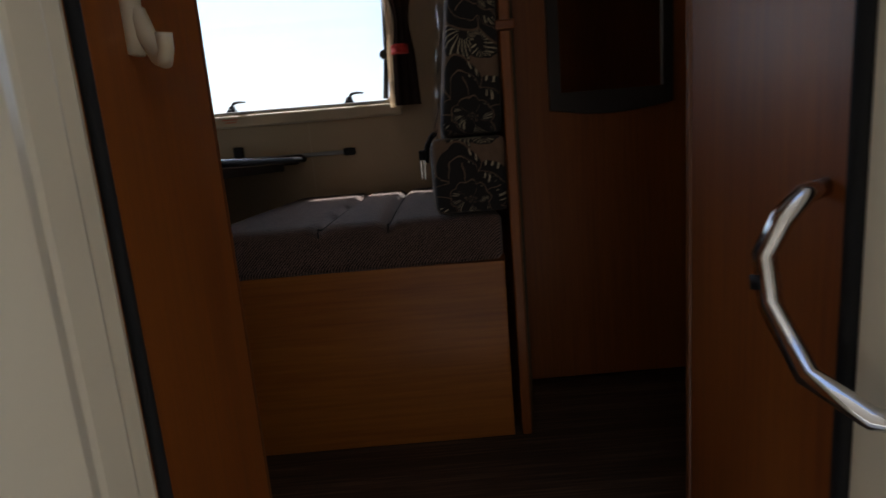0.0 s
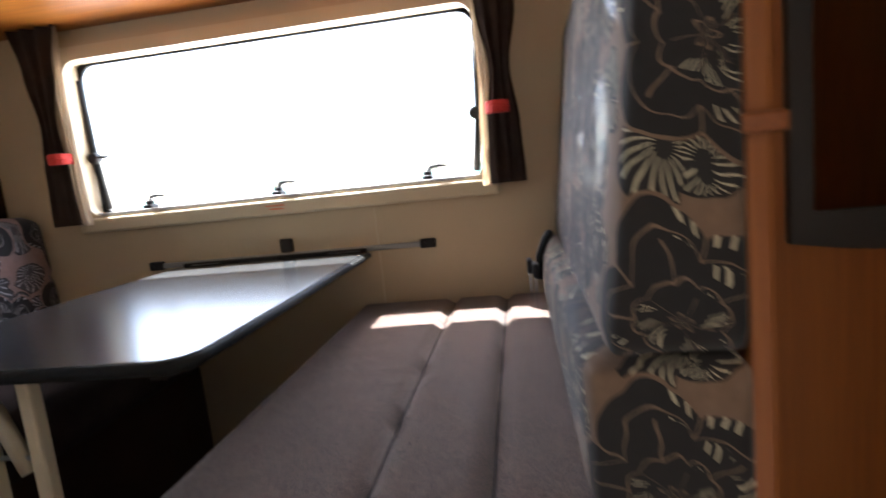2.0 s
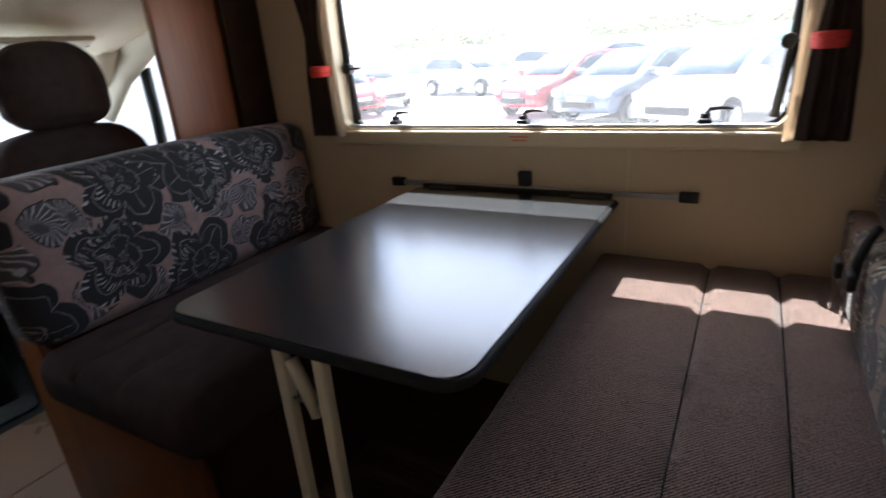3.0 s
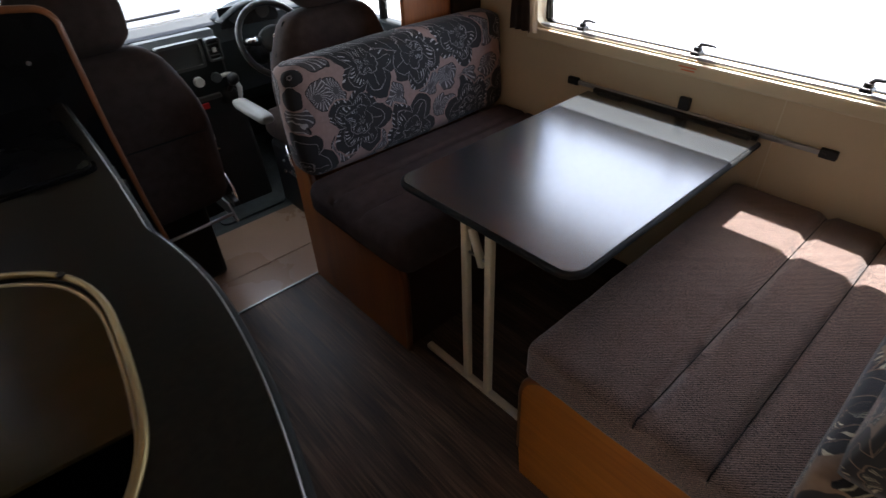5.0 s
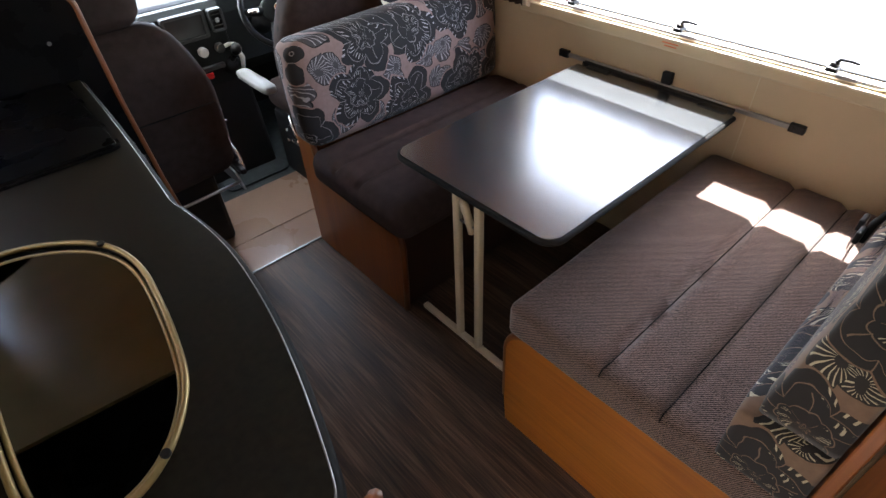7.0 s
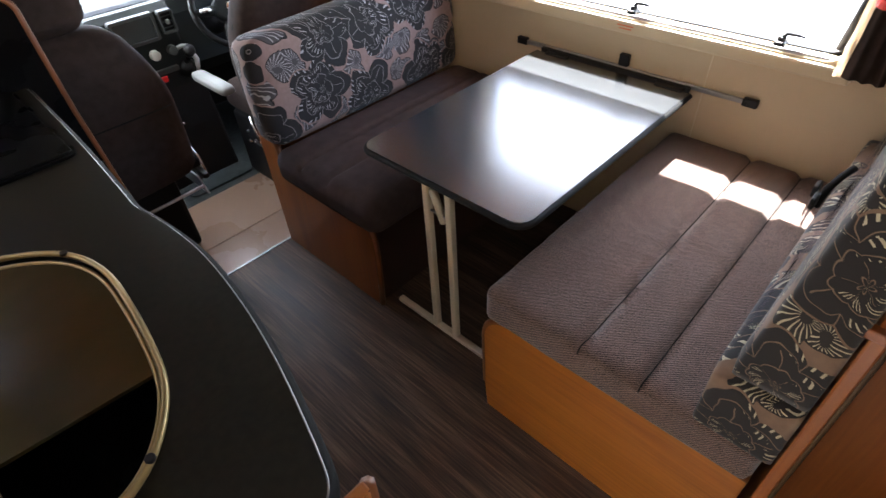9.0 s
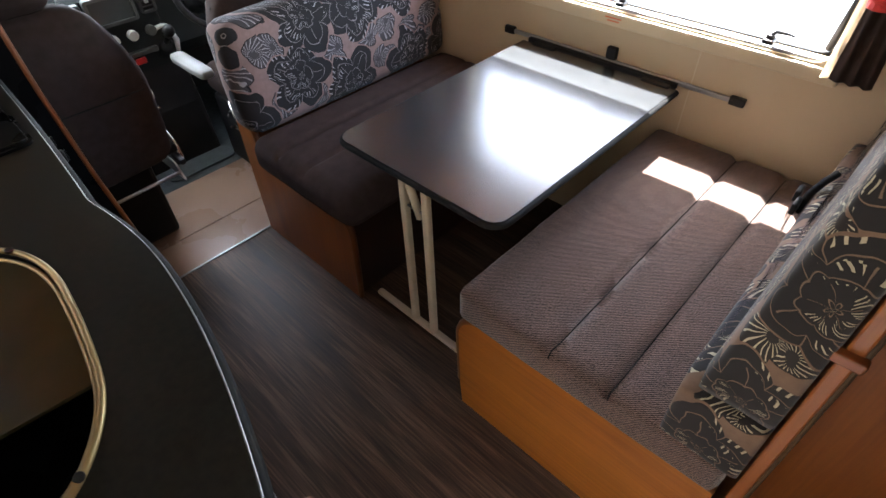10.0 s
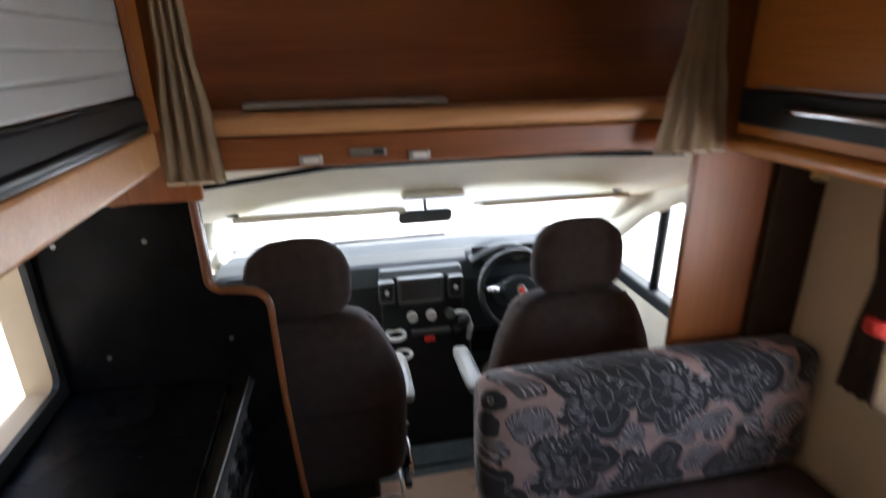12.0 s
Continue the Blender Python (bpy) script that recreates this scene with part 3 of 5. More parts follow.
single("strike_plate", bm_box(0.0765, 0.0795, -0.692, -0.686, 0.80, 0.86, 0.001), JAMB, "narrow metal strike plate on the jamb", "plate")
mir = thing("wall_mirror", "mirror in a dark bronze frame with a curved lower edge", "mirror", at=(0.33, -0.98, 0.77))


def bowed(y0, y1, z0, z1, sag):
    low = [(y0 + (y1 - y0) * i / 12, z0 - sag * math.sin(math.pi * i / 12)) for i in range(13)]
    high = [(y1 + (y0 - y1) * i / 12, z1) for i in range(13)]
    return low + high


held("mirror_frame", bm_frame(bowed(-1.165, -0.834, 0.780, 1.62, 0.018), bowed(-1.138, -0.864, 0.823, 1.59, 0.0), "x", 0.312, 0.33), TRIM_BROWN, mir, "dark bronze frame")
held("mirror_glass", bm_prism(bowed(-1.145, -0.858, 0.819, 1.60, 0.0), "x", 0.321, 0.326), MIRROR, mir, "mirror glass")

# wardrobe beside the entrance
place()
wr = thing("wardrobe", "tall wooden wardrobe beside the entrance with a chrome grab handle", "wardrobe", at=(-0.6, -1.2, 0.0))
held("side_panel", bm_box(-0.765, -0.455, -0.905, -0.880, 0.0, 2.0, 0.006), CHERRY_Z, wr, "cherry side panel")
held("body", bm_box(-0.995, -0.46, BACK + 0.01, -0.922, 0.002, 2.04), CHERRY_Z, wr)
held("front_edge", bm_box(-0.457, -0.445, -0.910, -0.877, 0.0, 2.0, 0.004), EDGE, wr)
handle_pts = [(-0.725, -0.879, 0.635), (-0.739, -0.850, 0.632), (-0.735, -0.833, 0.611), (-0.715, -0.829, 0.573), (-0.727, -0.829, 0.525), (-0.779, -0.832, 0.473), (-0.830, -0.850, 0.457), (-0.840, -0.879, 0.453)]
held("grab_handle", bm_tube(handle_pts, [0.009, 0.010, 0.011, 0.011, 0.011, 0.011, 0.010, 0.009], 14), CHROME, wr, "curved chrome grab handle")
held("handle_collar", bm_tube([(-0.716, -0.829, 0.553), (-0.719, -0.829, 0.539)], 0.0135, 14), BLACK, wr, "black handle collar")

# ---------------------------------------------------------------- dinette: table
tb = thing("dinette_table", "graphite laminate table on cream folding legs, clipped to the wall rail", "table", at=(0.135, 0.30, 0.0))
TX0, TX1, TY0, TY1 = 0.075, 1.004, 0.004, 0.636
top_outline = arc(TX0 + 0.05, TY0 + 0.05, 0.05, 180, 270, 8) + [(TX1, TY0), (TX1, TY1)] + arc(TX0 + 0.05, TY1 - 0.05, 0.05, 90, 180, 8)
held("tabletop", bm_prism(top_outline, "z", 0.696, 0.720, 0.002), TABLE, tb)
lip = [(x, y, 0.708) for x, y in arc(TX0 + 0.05, TY0 + 0.05, 0.051, 270, 180, 8) + arc(TX0 + 0.05, TY1 - 0.05, 0.051, 180, 90, 8)]
held("edge_band", bm_tube([(TX1, TY0 - 0.001, 0.708)] + lip + [(TX1, TY1 + 0.001, 0.708)], 0.0098, 8), RUBBER, tb, "black rubber edge band")
held("under_frame", join_bm(bm_box(0.14, 0.97, 0.08, 0.11, 0.668, 0.696), bm_box(0.14, 0.97, 0.52, 0.55, 0.668, 0.696)), BLACK, tb)
for ly in (0.396, 0.302):
    held("leg", join_bm(bm_box(0.110, 0.134, ly - 0.012, ly + 0.012, 0.018, 0.690, 0.005)), CREAM_METAL, tb, "cream square steel leg")
held("foot_bar", bm_box(0.109, 0.135, 0.03, 0.602, 0.001, 0.022, 0.006), CREAM_METAL, tb, "cream floor bar")
held("brace", bm_tube([(0.122, 0.330, 0.535), (0.122, 0.372, 0.645)], 0.013, 4), CREAM_METAL, tb, "short folding brace")
held("brace_pin", bm_tube([(0.122, 0.396, 0.560), (0.122, 0.302, 0.560)], 0.004, 8), ALU, tb)
for hy in (0.03, 0.49):
    held("wall_hook", bm_box(0.990, 1.032, hy, hy + 0.10, 0.690, 0.7245, 0.004), BLACK, tb, "black hanging hook")

place(0, -0.006, 0.013)
rail = thing("table_rail", "slim metal wall rail with black end brackets", "rail", at=(1.045, 0.28, 0.712))
held("bar", bm_box(1.034, 1.046, -0.155, 0.72, 0.704, 0.720, 0.003), ALU, rail)
held("black_channel", bm_box(1.014, 1.033, 0.02, 0.63, 0.698, 0.716, 0.004), BLACK, rail)
for y in (-0.172, 0.738):
    held("end_bracket", join_bm(bm_box(1.03, 1.05, y - 0.024, y + 0.024, 0.699, 0.727, 0.004), bm_disc((1.030, y + 0.010, 0.713), (1, 0, 0), 0.005, 0.006, 10)), BLACK, rail, "black end bracket")
held("centre_clip", bm_box(1.028, 1.05, 0.262, 0.300, 0.722, 0.765, 0.004), BLACK, rail, "black centre clip")

# ---------------------------------------------------------------- dinette: rear bench
place()
rb = thing("rear_bench", "bench base with a curved cherry end panel", "bench", at=(0.5, -0.3, 0.0))
ep = [(-0.661, 0.002), (0.040, 0.002), (0.050, 0.12), (0.055, 0.345)] + arc(-0.042, 0.348, 0.097, 0, 90, 8) + [(-0.20, 0.446), (-0.661, 0.442)]
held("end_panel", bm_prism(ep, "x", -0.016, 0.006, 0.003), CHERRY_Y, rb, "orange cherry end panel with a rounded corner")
held("panel_edge", bm_tube([(-0.005, a, b) for a, b in ep[2:]], 0.0125, 8), EDGE, rb, "wooden edge strip")
held("body", bm_box(0.010, 1.048, -0.661, -0.06, 0.002, 0.425), BLACK, rb)
GROOVES = (-0.244, -0.402)


def grooved_pad(x0, x1, y0, y1, z0, z1, grooves, seed, r=0.022):
    bm = bm_pad(x0, x1, y0, y1, z0, z1, r, 0.005, 44, seed, 0.0022)
    for v in bm.verts:
        if v.co.z > z1 - 0.03:
            for g in grooves:
                if abs(v.co.y - g) < 0.009:
                    v.co.y = g
            k = min(1.0, max(0.0, (v.co.z - z1 + 0.03) / 0.02))
            for g in grooves:
                v.co.z -= 0.016 * k * math.exp(-((v.co.y - g) / 0.009) ** 2)
            crease = math.exp(-((v.co.x - 0.45) / 0.22) ** 2) * math.sin(v.co.x * 95 + v.co.y * 12)
            v.co.z += 0.0042 * crease * max(0, noise.noise(Vector((v.co.x * 6, v.co.y * 9, 2.0))))
    return bm


rs = thing("seat_cushion", "brown twill seat cushion with sewn grooves on the rear bench", "cushion", "bench seat cushions", at=(0.55, -0.3, 0.400))
held("cover", grooved_pad(-0.026, 1.046, -0.660, 0.046, 0.438, 0.552, GROOVES, 1), SEAT, rs)
# black tubes along the sewn grooves stand in for the shade in the creases
for g in GROOVES:
    line = sorted({(round(v.co.x + rs.location.x, 3), round(v.co.z + rs.location.z + 0.001, 4)) for v in rs.children[0].data.vertices if abs(v.co.y + rs.location.y - g) < 1e-4 and v.co.z > 0.13})
    line = [(-0.0275, 0.515), (-0.0245, 0.532), (-0.016, 0.545)] + [p for p in line if p[0] > 0.003]
    held("seam", bm_tube([(x, g, z) for x, z in line], 0.0017, 6), RUBBER, rs, "sewn seam with its crease shade put in as a dark line")

place(-0.088, -0.010, -0.040)
lowc = thing("back_cushion", "floral backrest cushion in shade-darkened brown standing on the rear bench", "cushion", "rear back cushions", at=(0.55, -0.55, 0.58))
held("cover", bm_pad(0.050, 1.13, -0.667, -0.503, 0.594, 0.764, 0.016, 0.004, 16, 3, 0.003), FLORAL_SHADED, lowc)
upc = thing("back_cushion", "tall floral backrest cushion in clear wrapping above the rear bench", "cushion", "rear back cushions", at=(0.55, -0.56, 0.76))
wrapm = clear("crumpled_clear_film", (0.98, 0.98, 1.0), 0.055)


def taper(bm):
    """Thin the cushion towards the outer wall."""
    for v in bm.verts:
        k = max(0.0, min(1.0, (v.co.x - 0.10) / 0.93))
        v.co.y = -0.650 + (v.co.y + 0.650) * (1 - 0.16 * k) - 0.075 * max(0.0, v.co.z - 0.77) / 0.56 * max(0.0, (v.co.y + 0.650) / 0.142)
    return bm


def film():
    bm = bmesh.new()
    nx, nz = 44, 26
    grid = [[bm.verts.new((0.075 + 1.04 * i / nx, -0.509 + 0.012 * noise.noise(Vector((i * 0.35, j * 0.42, 0))) + 0.007 * noise.noise(Vector((i * 1.3, j * 1.1, 4))), 0.775 + 0.535 * j / nz)) for j in range(nz + 1)] for i in range(nx + 1)]
    for i in range(nx):
        for j in range(nz):
            bm.faces.new((grid[i][j], grid[i + 1][j], grid[i + 1][j + 1], grid[i][j + 1])).smooth = True
    return taper(bm)


held("cover", taper(bm_pad(0.056, 1.13, -0.667, -0.526, 0.765, 1.33, 0.018, 0.006, 20, 4, 0.004)), FLORAL_SHADED, upc)
fl = held("film_wrap", film(), wrapm, upc, "crumpled clear film wrapping")
fl.visible_shadow = False
belt = thing("seat_belt", "black seat belt with steel buckle tongues on the cushion", "seat belt", at=(0.80, -0.50, 0.72))
held("webbing", bm_tube([(0.86, -0.520, 0.80), (0.83, -0.505, 0.785), (0.80, -0.490, 0.755), (0.79, -0.484, 0.70)], [0.010] * 4, 6), RUBBER, belt)
for k in range(2):
    tilt_out = 0.012 * k
    held("buckle_tongue", bm_prism(rounded(0.755 + k * 0.060, 0.785 + k * 0.060, 0.640, 0.715, 0.008), "y", -0.478 + tilt_out, -0.474 + tilt_out), CHROME, belt, "steel tongue")
    held("buckle", bm_box(0.747 + k * 0.060, 0.793 + k * 0.060, -0.484 + tilt_out, -0.470 + tilt_out, 0.710, 0.745, 0.005), BLACK, belt, "black buckle")

# ---------------------------------------------------------------- dinette: front bench
place()
fb = thing("front_bench", "bench base with a dark curved wooden end panel", "bench", at=(0.5, 0.85, 0.0))
fp = [(1.262, 0.002), (0.640, 0.002), (0.628, 0.16), (0.622, 0.31)] + arc(0.715, 0.325, 0.095, 180, 95, 6) + [(0.80, 0.428), (1.0, 0.43), (1.14, 0.445), (1.175, 0.62), (1.19, 0.838)] + arc(1.225, 0.850, 0.037, 180, 20, 6) + [(1.262, 0.6)]
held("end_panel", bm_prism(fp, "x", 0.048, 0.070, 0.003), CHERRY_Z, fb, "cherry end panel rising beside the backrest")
held("panel_edge", bm_tube([(0.059, a, b) for a, b in fp[1:-1]], 0.0125, 8), EDGE, fb, "wooden edge strip")
# base board in a darker red-brown than the cherry end panel
held("body", bm_box(0.072, 1.048, 0.65, 1.262, 0.002, 0.405), plain("dark_red_brown_bench_board", (0.045, 0.018, 0.010), 0.6, vary=0.2), fb)
fs = thing("seat_cushion", "dark brown seat cushion on the front bench", "cushion", "bench seat cushions", at=(0.5, 0.8, 0.40))
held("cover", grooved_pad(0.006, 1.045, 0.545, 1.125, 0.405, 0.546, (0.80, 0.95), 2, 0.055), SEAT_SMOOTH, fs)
fbk = thing("back_cushion", "floral taupe backrest cushion on the front bench", "cushion", at=(0.5, 1.2, 0.55))


def back_pad():
    bm = bm_pad(0.030, 1.046, 1.095, 1.235, 0.535, 0.930, 0.045, 0.012, 22, 6, 0.003)
    for v in bm.verts:
        g = math.exp(-((v.co.z - 0.722) / 0.012) ** 2)
        if v.co.y < 1.19:
            v.co.y += 0.010 * g
        v.co.y += (v.co.z - 0.535) * 0.06
    return bm


held("cover", back_pad(), FLORAL, fbk)
# thin black tube for the shade in the backrest's sewn groove
held("seam", bm_tube([(0.056 + i * 0.0502, 1.1185 - 0.0095 * (1 - ((i - 9.5) / 9.7) ** 2) + 0.006, 0.722) for i in range(20)], 0.002, 6), RUBBER, fbk, "sewn seam with its crease shade put in as a dark line")

# ---------------------------------------------------------------- curtains


def drape(x, y, z0, z1, along, widths, material, lining=None, folds=5, depth=0.018, phase=0.0):
    """Gathered cloth: widths are half-widths from the foot to the head."""
    bm = bmesh.new()
    nu, nv = 40, 18
    grid = []
    for j in range(nv + 1):
        f = j / nv
        k = f * (len(widths) - 1)
        i0 = min(int(k), len(widths) - 2)
        e = k - i0
        e = e * e * (3 - 2 * e)
        w = widths[i0] * (1 - e) + widths[i0 + 1] * e
        row = []
        for i in range(nu + 1):
            s = 2 * i / nu - 1
            a = s * w
            d = depth * math.sin(s * math.pi * folds + phase + 0.4 * f) * (0.6 + 0.4 * noise.noise(Vector((s * 2, f * 3, phase)))) * min(1, 0.35 + w * 6)
            p = (x + d, y + a, z0 + (z1 - z0) * f) if along == "y" else (x + a, y + d, z0 + (z1 - z0) * f)
            row.append(bm.verts.new(p))
        grid.append(row)
    for j in range(nv):
        for i in range(nu):
            bm.faces.new((grid[j][i], grid[j][i + 1], grid[j + 1][i + 1], grid[j + 1][i])).smooth = True
    bmesh.ops.solidify(bm, geom=bm.faces[:], thickness=0.003)
    return bm


place(0, 0, 0.025)
for side, cy in ((1, 0.972), (-1, -0.438)):
    cu = thing("window_curtain", "dark brown curtain held by a red tieback beside the window", "curtain", "dinette curtains", at=(0.985, cy, 0.86))
    held("cloth", drape(0.985, cy, 0.862, 1.50, "y", [0.052, 0.046, 0.028, 0.055, 0.085], CURTAIN_BROWN, folds=3, phase=side), CURTAIN_BROWN, cu)
    held("lining", drape(0.998, cy - side * 0.045, 0.858, 1.48, "y", [0.028, 0.022, 0.014, 0.02, 0.03], LINING, folds=2, depth=0.008, phase=2 * side), LINING, cu, "ivory lining edge")
    held("tieback", bm_tube([(0.985 + 0.032 * math.cos(a), cy - side * 0.014 + 0.030 * math.sin(a), 1.075 + 0.004 * math.sin(a)) for a in [k * math.pi / 8 for k in range(16)]], 0.006, 6, True), RED, cu)
    held("tieback_band", bm_prism([(0.985 + 0.036 * math.cos(a), cy - side * 0.014 + 0.034 * math.sin(a)) for a in [k * math.pi / 8 for k in range(16)]], "z", 1.056, 1.090, 0.003), RED, cu, "red cloth band")
place(0, 0.275, 0.036)
for cx, wid in ((-0.590, [0.060, 0.052, 0.036, 0.03, 0.045]), (0.578, [0.100, 0.082, 0.055, 0.038, 0.05])):
    cu = thing("cab_curtain", "gathered beige curtain hanging at the bunk opening", "curtain", "bunk curtains", at=(cx, 0.955, 1.45))
    held("cloth", drape(cx, 0.955, 1.452 if cx < 0 else 1.462, 2.0, "x", wid, CURTAIN, folds=4, depth=0.016, phase=cx * 7), CURTAIN, cu)
    held("hem", bm_tube([(cx - wid[0] + 0.002, 0.952, 1.455 if cx < 0 else 1.465), (cx + wid[0] - 0.002, 0.952, 1.455 if cx < 0 else 1.465)], 0.004, 6), LINING, cu, "light stitched hem")

# ---------------------------------------------------------------- kitchen
place()
kt = thing("kitchen_worktop", "charcoal laminate worktop with a bowed front edge", "worktop", at=(-0.75, 0.3, 0.925))


def softened(points, closed):
    """Cut the corners of an outline twice."""
    for _ in range(2):
        n, out = len(points), [] if closed else [points[0]]
        for i in range(n if closed else n - 1):
            (ax, ay), (bx, by) = points[i], points[(i + 1) % n]
            out += [(ax * 0.75 + bx * 0.25, ay * 0.75 + by * 0.25), (ax * 0.25 + bx * 0.75, ay * 0.25 + by * 0.75)]
        points = out if closed else out + [points[-1]]
    return points


edge = [(-0.80, -0.292), (-0.745, -0.292), (-0.705, -0.286), (-0.686, -0.268), (-0.675, -0.238), (-0.657, -0.178), (-0.632, -0.088), (-0.606, 0.03), (-0.589, 0.15), (-0.581, 0.25), (-0.584, 0.345), (-0.594, 0.43), (-0.604, 0.485), (-0.599, 0.53), (-0.578, 0.885), (-0.565, 1.308)]
sink_out = [(-0.975, 0.49), (-0.955, 0.532), (-0.90, 0.540), (-0.815, 0.500), (-0.745, 0.430), (-0.715, 0.325), (-0.725, 0.19), (-0.738, 0.09), (-0.753, 0.015), (-0.785, -0.045), (-0.825, -0.090), (-0.875, -0.115), (-0.935, -0.115), (-0.970, -0.07), (-0.982, 0.05), (-0.982, 0.35)]
edge, sink_out = softened(edge, False), softened(sink_out, True)
front = [p for p in edge if p[0] > -0.72]


def worktop():
    """Slab with the sink opening cut through it."""
    outer = [(-0.998, 1.308), (-0.998, -0.290), (-0.803, -0.290), (-0.803, -0.292)] + edge[1:]
    bm = bmesh.new()
    for z in (0.925, 0.955):
        vo = [bm.verts.new((x, y, z)) for x, y in outer]
        vi = [bm.verts.new((x, y, z)) for x, y in sink_out]
        es = [bm.edges.new((l[i], l[(i + 1) % len(l)])) for l in (vo, vi) for i in range(len(l))]
        bmesh.ops.triangle_fill(bm, use_beauty=True, edges=es)
    bm.verts.ensure_lookup_table()
    no, ni = len(outer), len(sink_out)
    for start, n in ((0, no), (no, ni)):
        for i in range(n):
            a, b = start + i, start + (i + 1) % n
            bm.faces.new((bm.verts[a], bm.verts[b], bm.verts[b + no + ni], bm.verts[a + no + ni]))
    bmesh.ops.recalc_face_normals(bm, faces=bm.faces)
    return bm


held("slab", worktop(), COUNTER, kt)
held("edge_strip", bm_tube([(x + 0.001, y, 0.950) for x, y in front], 0.0018, 8), ALU, kt, "thin metal edge strip")
held("front_edge", bm_tube([(x, y, 0.937) for x, y in front], 0.013, 8), RUBBER, kt, "dark rounded edge")
sk = thing("kitchen_sink", "inset sink with a brass-toned rim under a half lid", "sink", at=(-0.75, 0.13, 0.80))
closed = sink_out
held("rim", bm_tube([(x, y, 0.9565) for x, y in closed], 0.0055, 8, True), SINK_RIM, sk, "brass-toned steel rim")
mid = (-0.86, 0.21)
inner = [(mid[0] + (x - mid[0]) * 0.93, mid[1] + (y - mid[1]) * 0.95) for x, y in closed]
held("inner_rim", bm_tube([(x, y, 0.945) for x, y in inner], 0.0045, 8, True), SINK_RIM, sk, "inner steel lip")


def bowl():
    bm = bmesh.new()
    rings = []
    for k, z in ((1.0, 0.950), (0.93, 0.935), (0.90, 0.86), (0.84, 0.81), (0.70, 0.80)):
        rings.append([bm.verts.new((mid[0] + (x - mid[0]) * k, mid[1] + (y - mid[1]) * k, z)) for x, y in closed])
    n = len(closed)
    for a, b in zip(rings, rings[1:]):
        for i in range(n):
            bm.faces.new((a[i], a[(i + 1) % n], b[(i + 1) % n], b[i])).smooth = True
    bm.faces.new(rings[-1])
    return bm


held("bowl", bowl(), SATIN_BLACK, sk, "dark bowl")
lid = [(x, y) for x, y in inner if y > 0.085]
held("glass_lid", bm_prism([(-0.756, 0.055)] + sorted([p for p in lid if p[0] > mid[0]], key=lambda p: p[1]) + sorted([p for p in lid if p[0] <= mid[0]], key=lambda p: -p[1]) + [(-0.968, 0.072)], "z", 0.938, 0.946, 0.001), OLIVE, sk, "smoked half lid")
for hx, hy in ((-0.818, -0.082), (-0.752, 0.425)):
    held("rim_clip", bm_disc((hx, hy, 0.962), (0, 0, 1), 0.007, 0.006, 10, 0.001), BLACK, sk, "small dark clip")

kb = thing("kitchen_base_unit", "kitchen base unit with cherry drawers", "kitchen unit", at=(-0.75, 0.3, 0.0))
held("carcass", bm_box(-0.995, -0.66, -0.268, 1.305, 0.002, 0.775), CHERRY_Z, kb)
held("front_rail", bm_box(-0.625, -0.616, 0.49, 1.305, 0.775, 0.924), CHERRY_Y, kb)
held("end_panel", bm_box(-0.998, -0.645, -0.290, -0.270, 0.0, 0.903, 0.004), CHERRY_Z, kb, "cherry end panel beside the entrance")
held("panel_edge", bm_tube([(-0.645, -0.280, 0.0), (-0.645, -0.280, 0.902)], 0.0115, 8), EDGE, kb, "cherry edge strip")
for i, (a, b) in enumerate(((0.705, 0.905), (0.49, 0.695), (0.10, 0.48))):
    d = held("drawer_front", bm_box(-0.612, -0.589, 0.500, 0.765, a, b, 0.004), CHERRY_Y, kb, "cherry drawer front")
    dz = (a + b) / 2 if i < 2 else 0.44
    h = mesh_ob("drawer_pull", join_bm(bm_box(-0.589 + 0.75, -0.577 + 0.75, 0.535 - 0.3, 0.73 - 0.3, dz - 0.004, dz + 0.004, 0.002)), CHARCOAL)
    h.parent = d
    c = mesh_ob("push_catch", bm_box(-0.587 + 0.75, -0.574 + 0.75, 0.62 - 0.3, 0.64 - 0.3, dz - 0.014, dz + 0.010, 0.003), CHROME)
    tagged(c, "chrome push catch")
    c.parent = d
fr = thing("fridge", "silver-grey built-in fridge with a black handle band", "fridge", at=(-0.75, 0.1, 0.0))


def bowed_front(lo, hi, z0, z1, out):
    pts = [(x + out, y) for x, y in front if lo <= y <= hi]
    return bm_prism(pts + [(-0.72, pts[-1][1]), (-0.72, pts[0][1])], "z", z0, z1, 0.004)


held("door", bowed_front(-0.14, 0.49, 0.10, 0.80, -0.030), GREY_METAL, fr, "silver-grey door")
held("handle_band", bowed_front(-0.14, 0.49, 0.803, 0.90, -0.016), BLACK, fr, "black handle band")
held("handle_groove", bm_tube([(x - 0.014, y, 0.84) for x, y in front if -0.13 <= y <= 0.47], 0.006, 8), CHARCOAL, fr)
held("kick_plate", bowed_front(-0.14, 0.49, 0.004, 0.095, -0.05), BLACK, fr)
place(-0.078, 0.13, 0)
ov = thing("cooker", "built-in cooker with black knobs and chrome bars", "cooker", at=(-0.75, 0.82, 0.0))
held("body", bm_box(-0.53, -0.515, 0.652, 1.165, 0.10, 0.83, 0.003), SATIN_BLACK, ov)
held("control_panel", bm_box(-0.53, -0.502, 0.652, 1.165, 0.84, 0.922, 0.005), ALU, ov, "brushed control panel")
